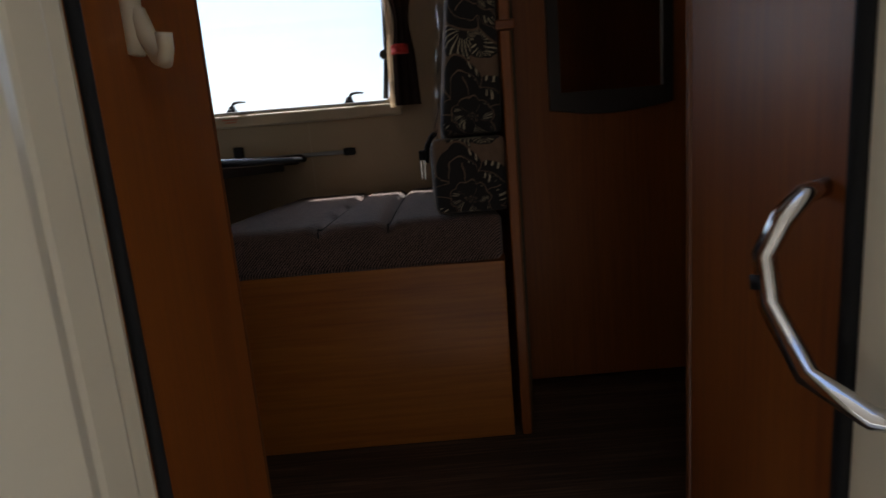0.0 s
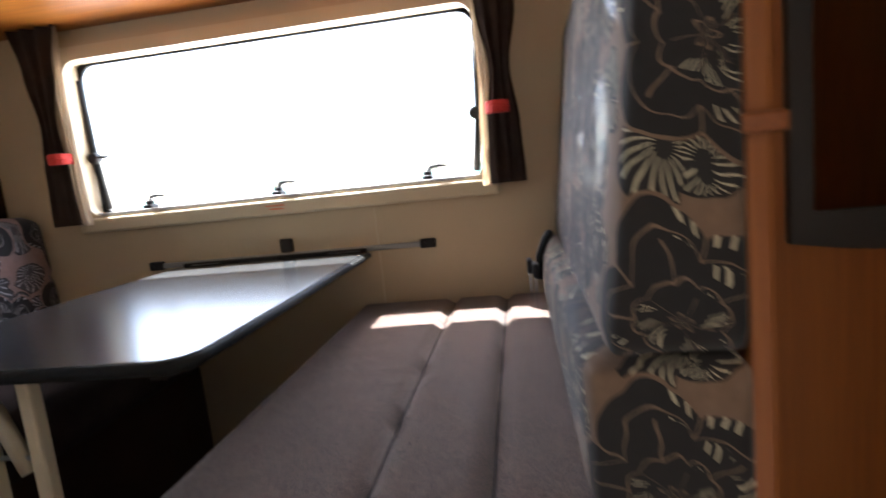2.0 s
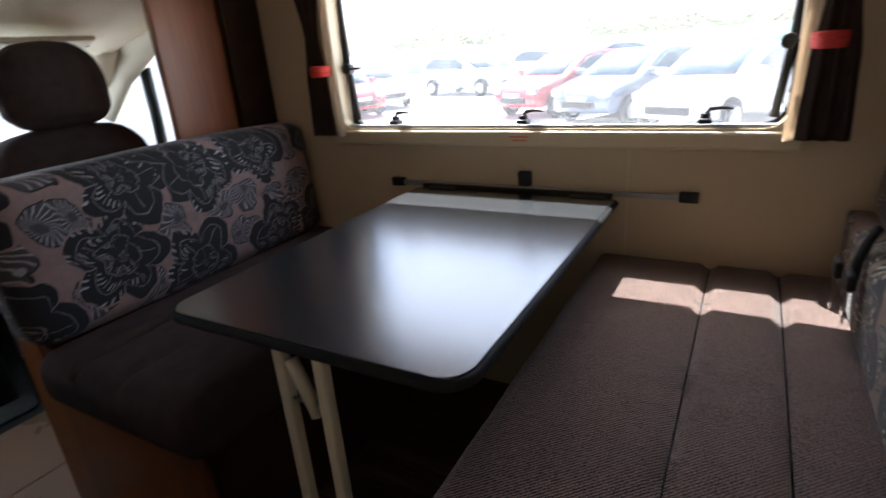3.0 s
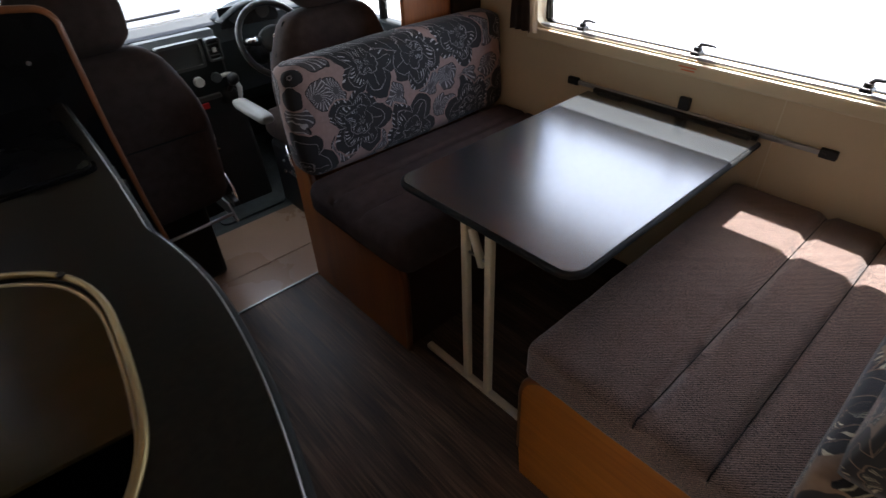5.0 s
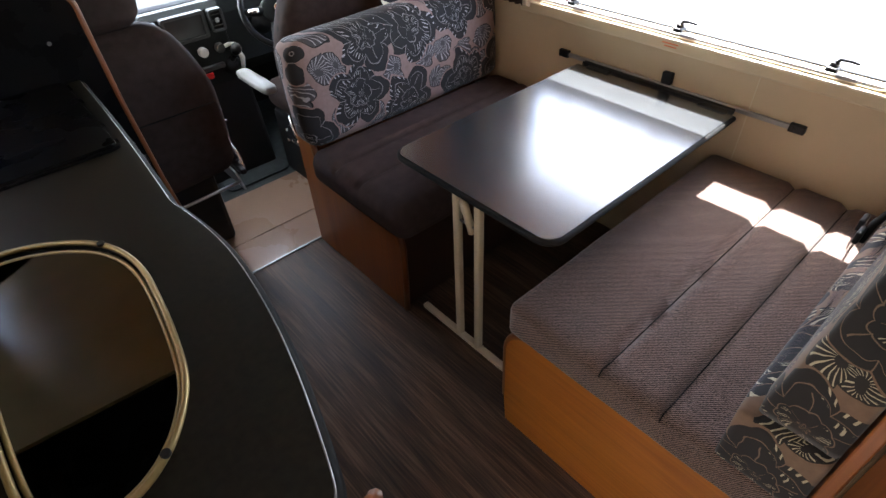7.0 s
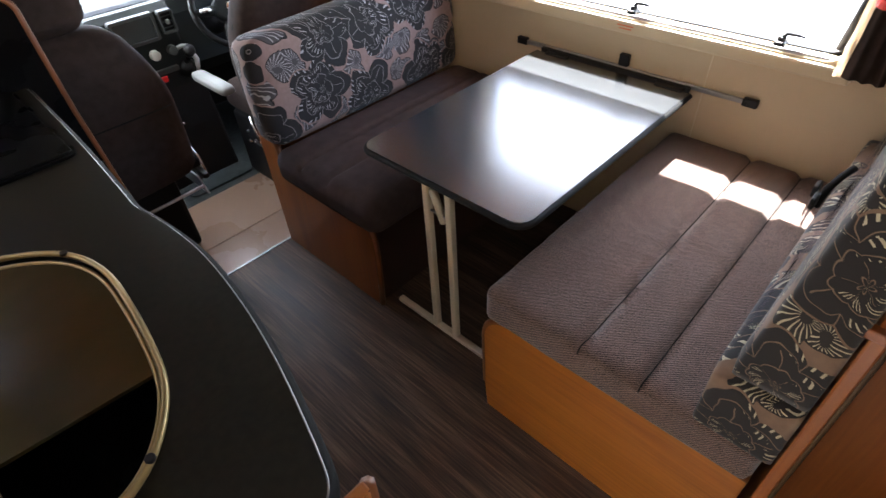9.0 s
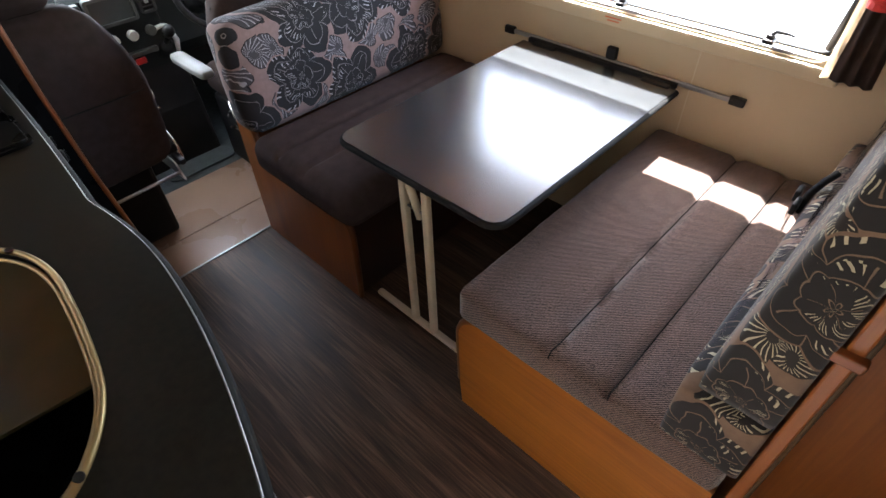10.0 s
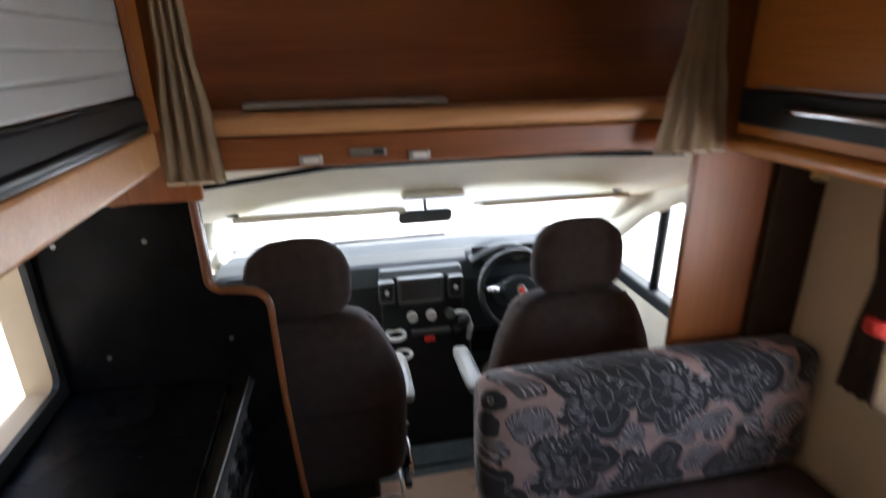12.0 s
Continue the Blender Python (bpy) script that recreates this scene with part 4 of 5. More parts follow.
for i in range(5):
    k = held("knob", join_bm(bm_disc((-0.492, 0.70 + i * 0.09, 0.882), (1, 0, 0), 0.017, 0.022, 16, 0.003), bm_box(-0.483, -0.476, 0.697 + i * 0.09, 0.703 + i * 0.09, 0.868, 0.896, 0.001)), BLACK, ov, "black knob")
    r = mesh_ob("knob_ring", bm_disc((-0.5005 + 0.75, 0.70 + i * 0.09 - 0.82, 0.882), (1, 0, 0), 0.020, 0.004, 16), CHROME)
    r.parent = k
for z in (0.79, 0.56):
    held("door_bar", bm_tube([(-0.515, 0.69, z), (-0.487, 0.70, z), (-0.487, 1.12, z), (-0.515, 1.13, z)], 0.008, 10), CHROME, ov, "chrome door bar")
held("grill_door", bm_box(-0.514, -0.508, 0.665, 1.155, 0.62, 0.82, 0.003), SATIN_BLACK, ov, "black glass grill door")
held("oven_door", bm_box(-0.514, -0.508, 0.665, 1.155, 0.15, 0.60, 0.003), SATIN_BLACK, ov, "black glass oven door")
held("ignition_button", bm_disc((-0.499, 0.672, 0.85), (1, 0, 0), 0.006, 0.008, 10), RED_PLASTIC, ov, "red ignition button")
hob = thing("hob", "black glass hob cover lying on the worktop", "hob", at=(-0.75, 0.74, 0.956))
held("glass_cover", bm_prism(rounded(-0.90, -0.53, 0.66, 1.165, 0.02), "z", 0.9565, 0.968, 0.002), SATIN_BLACK, hob)
held("frame", bm_frame(rounded(-0.908, -0.522, 0.652, 1.172, 0.025), rounded(-0.90, -0.53, 0.66, 1.165, 0.02), "z", 0.9555, 0.9615), SATIN_BLACK, hob)

place(0, 0.31, 0)
pt = thing("kitchen_partition", "black partition with a curved wooden edge behind the passenger seat", "partition", at=(-0.75, 1.01, 0.0))
outline = [(-0.999, 0.0), (-0.415, 0.0), (-0.440, 0.25), (-0.468, 0.56), (-0.485, 0.85), (-0.490, 1.085)] + arc(-0.542, 1.140, 0.052, -8, 85, 6) + [(-0.585, 1.198)] + arc(-0.592, 1.234, 0.036, 260, 190, 4) + [(-0.628, 1.30), (-0.630, 1.42)] + arc(-0.655, 1.425, 0.026, 0, 85, 4) + [(-0.80, 1.432), (-0.999, 1.402)]
held("board", bm_prism(outline, "y", 1.0, 1.020, 0.002), SATIN_BLACK, pt, "glossy black board")
held("edge_strip", bm_tube([(x, 1.010, z) for x, z in outline[1:-1]], 0.012, 8), EDGE, pt, "cherry edge strip")
for sx, sz in ((-0.935, 1.347), (-0.745, 1.344), (-0.592, 1.070), (-0.88, 1.05)):
    held("screw_cap", bm_disc((sx, 0.999, sz), (0, 1, 0), 0.006, 0.004, 10, 0.001), ALU, pt, "metal screw cap")

# kitchen overhead locker with a roller shutter
place(-0.005, 0.225, 0.105)
ll = thing("kitchen_locker", "overhead locker with a silver-grey roller shutter", "locker", at=(-0.82, 0.4, 1.44))
held("body", bm_box(-0.992, -0.665, -0.40, 0.998, 1.455, 1.935), CHERRY_Y, ll)
held("lower_rail", bm_box(-0.664, -0.645, -0.40, 0.998, 1.425, 1.500, 0.008), BEECH, ll, "pale wooden lower rail")
held("grip_bar", join_bm(bm_box(-0.664, -0.640, -0.40, 0.940, 1.502, 1.570, 0.006), bm_tube([(-0.640, -0.18, 1.520), (-0.640, 0.93, 1.520)], 0.007, 8)), CHARCOAL, ll, "black grip bar")
slat = bpy.data.meshes.new("slat")
sb = bm_box(0, 0.012, -0.57, 0.57, -0.0205, 0.0205, 0.005)
sb.to_mesh(slat)
sb.free()
slat.materials.append(SHUTTER)
for i in range(8):
    s = new("slat", slat)
    s.parent = ll
    s.location = (-0.662 + 0.82, -0.03, 1.594 + i * 0.041 - 1.44)
side = [(0.94, 1.50), (0.998, 1.50), (0.998, 1.935), (0.875, 1.935), (0.90, 1.88), (0.925, 1.75)]
held("side_trim", bm_prism(side, "x", -0.648, -0.634, 0.003), CHERRY_Z, ll, "curved wooden side trim")

# dinette overhead locker
place(0.012, 0.235, 0.004)
rl = thing("dinette_locker", "overhead wooden locker with a black handle band", "locker", at=(0.87, 0.2, 1.49))
held("body", bm_box(0.700, 1.036, -0.80, 0.998, 1.495, 2.04), CHERRY_Y, rl)
held("lower_rail", bm_tube([(0.695, -0.80, 1.515), (0.695, 0.996, 1.515)], 0.022, 12), CHERRY_Y, rl, "rounded lower rail")
held("handle_band", bm_box(0.682, 0.699, -0.80, 0.985, 1.565, 1.648, 0.005), CHARCOAL, rl, "black handle band")
for dy in (0.19, -0.59):
    held("door", bm_box(0.686, 0.699, dy, dy + 0.775, 1.652, 2.03, 0.004), CHERRY_Y, rl, "cherry locker door")
    hb = held("handle", bm_tube([(0.676, dy + 0.28, 1.612), (0.668, dy + 0.32, 1.612), (0.668, dy + 0.60, 1.612), (0.676, dy + 0.64, 1.612)], 0.008, 10), CHROME, rl, "chrome bar handle")
    held("door_lip", bm_box(0.680, 0.690, dy + 0.05, dy + 0.73, 1.654, 1.660, 0.002), ALU, rl, "thin metal lip")
place(0.06, 0.26, 0.0)
lamp = thing("reading_lamp", "small brass reading lamp below the locker", "lamp", at=(0.90, 0.93, 1.47))
held("mount", bm_disc((0.90, 0.93, 1.485), (0, 0, 1), 0.018, 0.018, 16, 0.003), ALU, lamp)
held("shade", bm_tube([(0.89, 0.925, 1.47), (0.875, 0.915, 1.445), (0.862, 0.905, 1.425)], [0.012, 0.016, 0.021], 14), SINK_RIM, lamp, "brass-toned shade")

# hook on the kitchen end panel
place()
hk = thing("coat_hook", "ivory plastic coat hook on the kitchen end panel", "hook", at=(-0.797, -0.298, 0.796))
hpts = [(0.012, 0.0, 0.024), (0.011, -0.006, 0.004), (0.007, -0.015, -0.012), (-0.002, -0.022, -0.016), (-0.008, -0.027, -0.010), (-0.010, -0.028, 0.002)]
part("arm", bm_tube(hpts, [0.007, 0.0075, 0.007, 0.006, 0.0055, 0.006], 12), CREAM, hk)
part("back_plate", bm_tube([(0.011, 0.003, 0.032), (0.011, 0.005, -0.008)], [0.008, 0.007], 12), CREAM, hk)

# ---------------------------------------------------------------- cab shell
CABF = 2.95


def skin(rows, thick=0.012):
    """A sheet lofted through rows of points."""
    bm = bmesh.new()
    g = [[bm.verts.new(p) for p in r] for r in rows]
    for a, b in zip(g, g[1:]):
        for i in range(len(a) - 1):
            bm.faces.new((a[i], a[i + 1], b[i + 1], b[i])).smooth = True
    bmesh.ops.recalc_face_normals(bm, faces=bm.faces)
    bmesh.ops.solidify(bm, geom=bm.faces[:], thickness=thick)
    return bm


def across(y, zc, drop, half, n=12, bow=0.0):
    return [(half * (2 * i / n - 1), y + bow * (1 - (2 * i / n - 1) ** 2), zc - drop * abs(2 * i / n - 1) ** 3) for i in range(n + 1)]


place(0.045, -0.13, -0.025)
structure("ceiling_cab", skin([across(1.515, 1.545, 0.03, 0.92), across(1.60, 1.51, 0.05, 0.91), across(1.72, 1.44, 0.06, 0.89), across(1.85, 1.36, 0.05, 0.86, bow=0.03), across(2.00, 1.275, 0.03, 0.80, bow=0.05)]), HEADLINER, "ivory moulded cab headliner")
for sgn in (-1, 1):
    vz = thing("sun_visor", "ivory folded sun visor under the headliner", "sun visor", "sun visors", at=(0.4 * sgn, 1.9, 1.27))
    vb = bm_box(-0.27, 0.27, -0.075, 0.075, -0.010, 0.010, 0.008)
    bmesh.ops.rotate(vb, cent=(0, 0, 0), matrix=Matrix.Rotation(radians(-14), 3, "X"), verts=vb.verts)
    part("pad", vb, HEADLINER, vz)
    part("hinge_rod", bm_tube([(0.27 * sgn, 0.05, 0.0), (0.31 * sgn, 0.06, 0.0)], 0.006, 8), DASH_GREY, vz)
for sgn in (-1, 1):
    pan = structure("wall_cab_side", join_bm(
        bm_box(0.93 * sgn - 0.02, 0.93 * sgn + 0.02, 1.50, 2.95, -0.03, 0.80, 0.01), bm_box(0.93 * sgn - 0.02, 0.93 * sgn + 0.02, 1.48, 1.54, 0.80, 1.50, 0.01),
        skin([[(0.93 * sgn, 1.53, 1.30), (0.93 * sgn, 1.68, 1.29), (0.92 * sgn, 1.85, 1.24), (0.91 * sgn, 2.05, 1.13), (0.90 * sgn, 2.22, 0.98)],
              [(0.92 * sgn, 1.53, 1.50), (0.91 * sgn, 1.68, 1.44), (0.89 * sgn, 1.85, 1.34), (0.86 * sgn, 2.05, 1.24), (0.88 * sgn, 2.34, 1.02)]], 0.03)), HEADLINER, "ivory cab side trim")
    structure("trim_windscreen_pillar", bm_tube([(0.80 * sgn, 2.0, 1.27), (0.86 * sgn, 2.25, 1.10), (0.93 * sgn, 2.58, 0.90), (0.95 * sgn, 2.75, 0.80)], [0.045, 0.04, 0.04, 0.04], 10), HEADLINER, "ivory windscreen pillar")
    structure("trim_door_window_bar", bm_tube([(0.925 * sgn, 2.0, 0.80), (0.92 * sgn, 1.98, 1.18)], 0.022, 8), DASH, "dark window bar")
    structure("trim_door_top", bm_box(0.93 * sgn - 0.035, 0.93 * sgn + 0.03, 1.53, 2.6, 0.76, 0.82, 0.012), DASH, "dark cab door sill")
    cp = structure("window_cab_side", join_bm(bm_box(0.935 * sgn - 0.002, 0.935 * sgn + 0.002, 1.53, 2.45, 0.80, 1.32)), GLASS, "clear cab side window")
    cp.visible_shadow = False
scr = structure("window_windscreen", skin([across(2.02, 1.27, 0.02, 0.80, bow=0.05), across(2.40, 1.04, 0.02, 0.88, bow=0.08), across(2.78, 0.80, 0.0, 0.95, bow=0.10)], 0.005), WINDSCREEN, "clear windscreen")
scr.visible_shadow = False
structure("floor_cab", join_bm(bm_box(-0.93, 0.93, 1.92, CABF, -0.04, 0.02), bm_box(-0.93, -0.67, 1.53, 1.92, -0.04, 0.02)), CARPET, "grey cab carpet")
mat_bm = bm_prism(rounded(-0.14, 0.22, 2.05, 2.18, 0.04), "z", 0.022, 0.032, 0.003)
single("floor_mat", mat_bm, CARPET, "grey rubber-backed mat on the cab floor", "floor mat")
structure("wall_cab_front", bm_box(-0.95, 0.95, CABF, CABF + 0.05, -0.08, 0.80), DASH, "front bulkhead under the windscreen")
place()
# black tube drawn for the shade in the gap over the headliner
gasket = structure("trim_cab_opening", bm_tube([(-0.62, 1.335, 1.455), (-0.3, 1.335, 1.490), (0.3, 1.335, 1.490), (0.64, 1.335, 1.475)], 0.007, 8), RUBBER, "black strip standing in for the shaded gap above the headliner")

# ---------------------------------------------------------------- dashboard
place(0.065, -0.14, -0.030)
db = thing("dashboard", "charcoal dashboard with a central display and silver knobs", "dashboard", at=(0.0, 2.5, 0.0))
prof = [(2.32, 0.56), (2.34, 0.80), (2.38, 0.875), (2.50, 0.895), (2.80, 0.83), (2.94, 0.80), (2.94, 0.50), (2.45, 0.46)]
held("body", bm_prism(prof, "x", -0.91, 0.91, 0.012), DASH, db)
held("centre_console", bm_prism([(2.28, 0.50), (2.31, 0.845), (2.335, 0.872), (2.42, 0.872), (2.42, 0.48)], "x", -0.215, 0.155, 0.014), DASH, db, "charcoal centre stack")
held("console", bm_prism([(2.20, -0.01), (2.24, 0.30), (2.29, 0.52), (2.45, 0.52), (2.45, -0.01)], "x", -0.20, 0.19, 0.02), BLACK, db, "black lower console")
held("display_frame", bm_frame(rounded(-0.142, 0.062, 0.728, 0.852, 0.012), rounded(-0.128, 0.048, 0.742, 0.838, 0.006), "y", 2.278, 2.31), DASH_GREY, db, "grey display surround")
held("display", bm_box(-0.13, 0.05, 2.288, 2.30, 0.738, 0.842), SCREEN, db, "dark display screen")
for vx in (-0.19, 0.115):
    vent = held("air_vent", bm_frame(rounded(vx - 0.035, vx + 0.035, 0.742, 0.845, 0.012), rounded(vx - 0.026, vx + 0.026, 0.752, 0.835, 0.008), "y", 2.274, 2.31), DASH_GREY, db, "grey air vent frame")
    held("vent_core", bm_box(vx - 0.027, vx + 0.027, 2.292, 2.30, 0.75, 0.837), BLACK, db)
    for k in range(3):
        b = mesh_ob("slat", bm_box(vx - 0.026, vx + 0.026, 2.284 - 2.5, 2.292 - 2.5, 0.765 + k * 0.025, 0.769 + k * 0.025), DASH_GREY)
        b.parent = vent
    held("vent_tab", bm_box(vx - 0.008, vx + 0.008, 2.276, 2.288, 0.783, 0.803, 0.002), SILVER, db, "silver vent tab")
for kx in (-0.085, 0.0, 0.085):
    k = held("knob", bm_disc((kx, 2.272, 0.672), (0, 1, 0), 0.023, 0.03, 18, 0.004), SILVER if kx < 0.05 else DASH_GREY, db, "silver rotary knob")
held("switch_row", bm_box(-0.09, 0.085, 2.262, 2.29, 0.578, 0.60, 0.004), DASH_GREY, db, "grey switch row")
held("hazard_switch", bm_box(-0.035, 0.012, 2.256, 2.268, 0.545, 0.572, 0.003), RED_PLASTIC, db, "red switch")
held("cup_holder", bm_tube([(-0.165 + 0.042 * math.cos(a), 2.255 + 0.042 * math.sin(a), 0.60) for a in [k * math.pi / 8 for k in range(16)]], 0.010, 8, True), SILVER, db, "silver cup holder ring")
held("small_holder", bm_tube([(-0.135 + 0.034 * math.cos(a), 2.22 + 0.034 * math.sin(a), 0.52) for a in [k * math.pi / 8 for k in range(16)]], 0.009, 8, True), SILVER, db, "silver holder ring")
held("wiper", bm_tube([(-0.62, 2.68, 0.885), (-0.30, 2.70, 0.895), (0.15, 2.72, 0.892)], 0.008, 6), BLACK, db, "black wiper blade")
gs = thing("gear_lever", "gear lever with a silver knob on the dashboard", "gear lever", at=(0.13, 2.25, 0.60))
held("shaft", bm_tube([(0.13, 2.27, 0.60), (0.13, 2.20, 0.655)], 0.012, 10), BLACK, gs)
held("knob", bm_tube([(0.13, 2.21, 0.648), (0.13, 2.185, 0.675), (0.13, 2.175, 0.695)], [0.018, 0.028, 0.020], 14), BLACK, gs, "black knob")
held("gaiter", bm_tube([(0.13, 2.30, 0.565), (0.13, 2.27, 0.60)], [0.055, 0.02], 14), BLACK, gs, "black gaiter")
held("bezel", bm_tube([(0.168, 2.285, 0.65), (0.178, 2.262, 0.60), (0.165, 2.255, 0.54)], [0.010, 0.014, 0.010], 8), SILVER, gs, "silver bezel")
held("bezel_top", bm_tube([(0.098, 2.27, 0.672), (0.13, 2.262, 0.680), (0.162, 2.27, 0.668)], 0.010, 8), SILVER, gs, "silver bezel top")

# steering wheel
place(0.0, -0.14, -0.032)
sw = thing("steering_wheel", "black steering wheel with a grey hub", "steering wheel", at=(0.425, 2.14, 0.815))
tilt = Matrix.Rotation(radians(62), 3, "X")


def on_wheel(a, r, lift=0.0):
    return tilt @ Vector((r * math.cos(a), r * math.sin(a), lift))


part("rim", bm_tube([on_wheel(k * 2 * math.pi / 40, 0.168) for k in range(40)], 0.0145, 10, True), BLACK, sw)
hub_bm = bm_disc((0, 0, 0), (0, 0, 1), 0.072, 0.05, 24, 0.015)
bmesh.ops.scale(hub_bm, vec=(1.15, 0.9, 1), verts=hub_bm.verts)
bmesh.ops.rotate(hub_bm, cent=(0, 0, 0), matrix=tilt, verts=hub_bm.verts)
part("hub", hub_bm, DASH, sw, "charcoal hub")
for a in (0.12, math.pi - 0.12, -1.1, math.pi + 1.1):
    part("spoke", bm_tube([on_wheel(a, 0.06, 0.0), on_wheel(a, 0.164, 0.0)], [0.026, 0.015], 8), DASH, sw)
for a in (0.12, math.pi - 0.12):
    part("spoke_insert", bm_tube([on_wheel(a, 0.095, 0.018), on_wheel(a, 0.145, 0.012)], [0.014, 0.010], 8), CHROME, sw, "silver insert")
bd = bm_disc((0, 0, 0.030), (0, 0, 1), 0.022, 0.010, 20, 0.003)
bmesh.ops.rotate(bd, cent=(0, 0, 0), matrix=tilt, verts=bd.verts)
badge = part("badge", bd, CHROME, sw, "round silver badge")
bd = bm_disc((0, 0, 0.034), (0, 0, 1), 0.011, 0.006, 20)
bmesh.ops.rotate(bd, cent=(0, 0, 0), matrix=tilt, verts=bd.verts)
part("badge_centre", bd, RED_PLASTIC, badge, "red badge centre")
part("column", bm_tube([(0, 0.02, -0.02), (0, 0.20, -0.10)], [0.045, 0.06], 12), BLACK, sw)
ic = thing("instrument_cluster", "hooded instrument cluster with two dials", "instruments", at=(0.42, 2.36, 0.90))
part("hood", skin([[(-0.17 + 0.34 * i / 10, -0.07, 0.0 + 0.065 * math.sin(math.pi * i / 10)) for i in range(11)], [(-0.16 + 0.32 * i / 10, 0.10, -0.01 + 0.055 * math.sin(math.pi * i / 10)) for i in range(11)]], 0.012), DASH, ic)
part("face", bm_box(-0.15, 0.15, 0.0, 0.01, -0.05, 0.045, 0.004), BLACK, ic)
for dx in (-0.07, 0.07):
    part("dial", bm_disc((dx, -0.003, 0.0), (0, 1, 0), 0.035, 0.008, 20, 0.002), DASH_GREY, ic, "grey dial")

place(0.05, -0.09, -0.063)
rm = thing("rear_view_mirror", "dark rear-view mirror hanging from the windscreen", "mirror", at=(-0.02, 2.10, 1.204))
part("housing", bm_prism(rounded(-0.106, 0.106, -0.028, 0.028, 0.02), "y", -0.012, 0.012, 0.006), BLACK, rm)
part("glass", bm_prism(rounded(-0.099, 0.099, -0.022, 0.022, 0.016), "y", -0.0145, -0.0125), SCREEN, rm, "dim mirror glass")
part("arm", bm_tube([(0.0, 0.0, 0.02), (0.0, 0.01, 0.07), (0.0, -0.02, 0.103)], 0.007, 8), BLACK, rm)
place(0.045, -0.13, -0.012)
ic2 = thing("map_light", "ivory map light console on the headliner", "lamp", at=(-0.02, 1.98, 1.295))
part("console", bm_box(-0.11, 0.11, -0.07, 0.07, -0.014, 0.012, 0.010), HEADLINER, ic2)
part("lens", bm_box(-0.05, 0.05, -0.04, 0.03, -0.019, -0.013, 0.003), WHITE, ic2)

# ---------------------------------------------------------------- cab seats


def cab_seat(cx, y, head_z, back_top, half, label):
    s = thing("captain_chair", label, "seat", "cab seats", at=(cx, y, 0.0))
    part("backrest", shaped_back(half, back_top), CAB_SEAT, s, "dark brown cloth cover")
    part("side_piping", bm_tube([(half * 0.98, 0.0, 0.50), (half * 1.0, -0.005, 0.70), (half * 0.94, 0.0, back_top - 0.13), (half * 0.72, 0.01, back_top - 0.02), (0, 0.015, back_top + 0.004), (-half * 0.72, 0.01, back_top - 0.02), (-half * 0.94, 0.0, back_top - 0.13), (-half * 1.0, -0.005, 0.70)], 0.004, 6), RUBBER, s)
    part("seam", bm_tube([(-half * 0.95, -0.088, 0.70), (-half * 0.4, -0.105, 0.705), (half * 0.4, -0.105, 0.705), (half * 0.95, -0.088, 0.70)], 0.003, 6), RUBBER, s, "dark seam")
    part("headrest", bm_head(head_z), CAB_SEAT, s, "padded headrest")
    for px in (-0.05, 0.05):
        part("headrest_post", bm_tube([(px, 0.0, back_top - 0.05), (px, 0.0, head_z - 0.08)], 0.007, 8), CHROME, s, "chrome post")
    part("top_strip", bm_tube([(-0.105, -0.005, back_top - 0.012), (-0.04, -0.012, back_top + 0.006), (0.04, -0.012, back_top + 0.006), (0.105, -0.005, back_top - 0.012)], 0.008, 8), ARM, s, "pale strip below the headrest")
    part("seat_pad", bm_pad(-0.20, 0.20, 0.06, 0.44, 0.36, 0.50, 0.05, 0.01, 10), CAB_SEAT, s)
    part("base", bm_box(-0.20, 0.20, 0.02, 0.40, 0.005, 0.36, 0.02), BLACK, s, "black seat base")
    inner = 1 if cx < 0 else -1
    part("armrest", bm_pad(inner * (half + 0.036) - 0.033, inner * (half + 0.036) + 0.033, 0.10, 0.40, 0.555, 0.600, 0.021, 0.004, 8), ARM, s, "pale grey armrest")
    part("recliner", join_bm(bm_disc((inner * (half + 0.01), 0.02, 0.40), (1, 0, 0), 0.035, 0.04, 14, 0.006), bm_box(inner * (half + 0.01) - 0.012, inner * (half + 0.01) + 0.012, -0.09, 0.10, 0.36, 0.385, 0.006)), BLACK, s, "black recliner mechanism")
    part("slide_bar", bm_tube([(inner * (half - 0.02), -0.10, 0.345), (-inner * (half - 0.05), -0.10, 0.33)], 0.007, 8), ALU, s, "metal slide bar")
    part("lever", bm_tube([(inner * (half + 0.02), 0.02, 0.48), (inner * (half + 0.03), -0.02, 0.41), (inner * (half + 0.02), -0.05, 0.37)], [0.007, 0.008, 0.010], 8), CHROME, s, "bright recliner lever")
    for k in range(3):
        part("bolt", bm_disc((inner * (half + 0.032), -0.03 + 0.045 * k, 0.372 - 0.012 * k), (1, 0, 0), 0.008, 0.008, 10, 0.001), CHROME, s, "bright bolt head")
    part("cover_hook", bm_tube([(inner * (half + 0.004), -0.03, 0.60), (inner * (half + 0.022), -0.05, 0.595)], 0.003, 6), CHROME, s, "thin wire hook")
    part("plinth_bracket", bm_prism([(-0.10, 0.30), (0.12, 0.30), (0.06, 0.36), (-0.04, 0.36)], "x", inner * (half - 0.01) - 0.004, inner * (half - 0.01) + 0.004), ALU, s, "metal side bracket")
    return s


def shaped_back(half, top):
    bm = bm_pad(-half, half, -0.10, 0.06, 0.40, top, 0.06, 0.022, 14, 8, 0.004)
    for v in bm.verts:
        f = (v.co.z - 0.40) / (top - 0.40)
        v.co.x *= 1.0 - 0.38 * max(0.0, f - 0.55) ** 1.5 / 0.45 ** 1.5 * 0.75
        v.co.y += 0.03 * f
    return bm


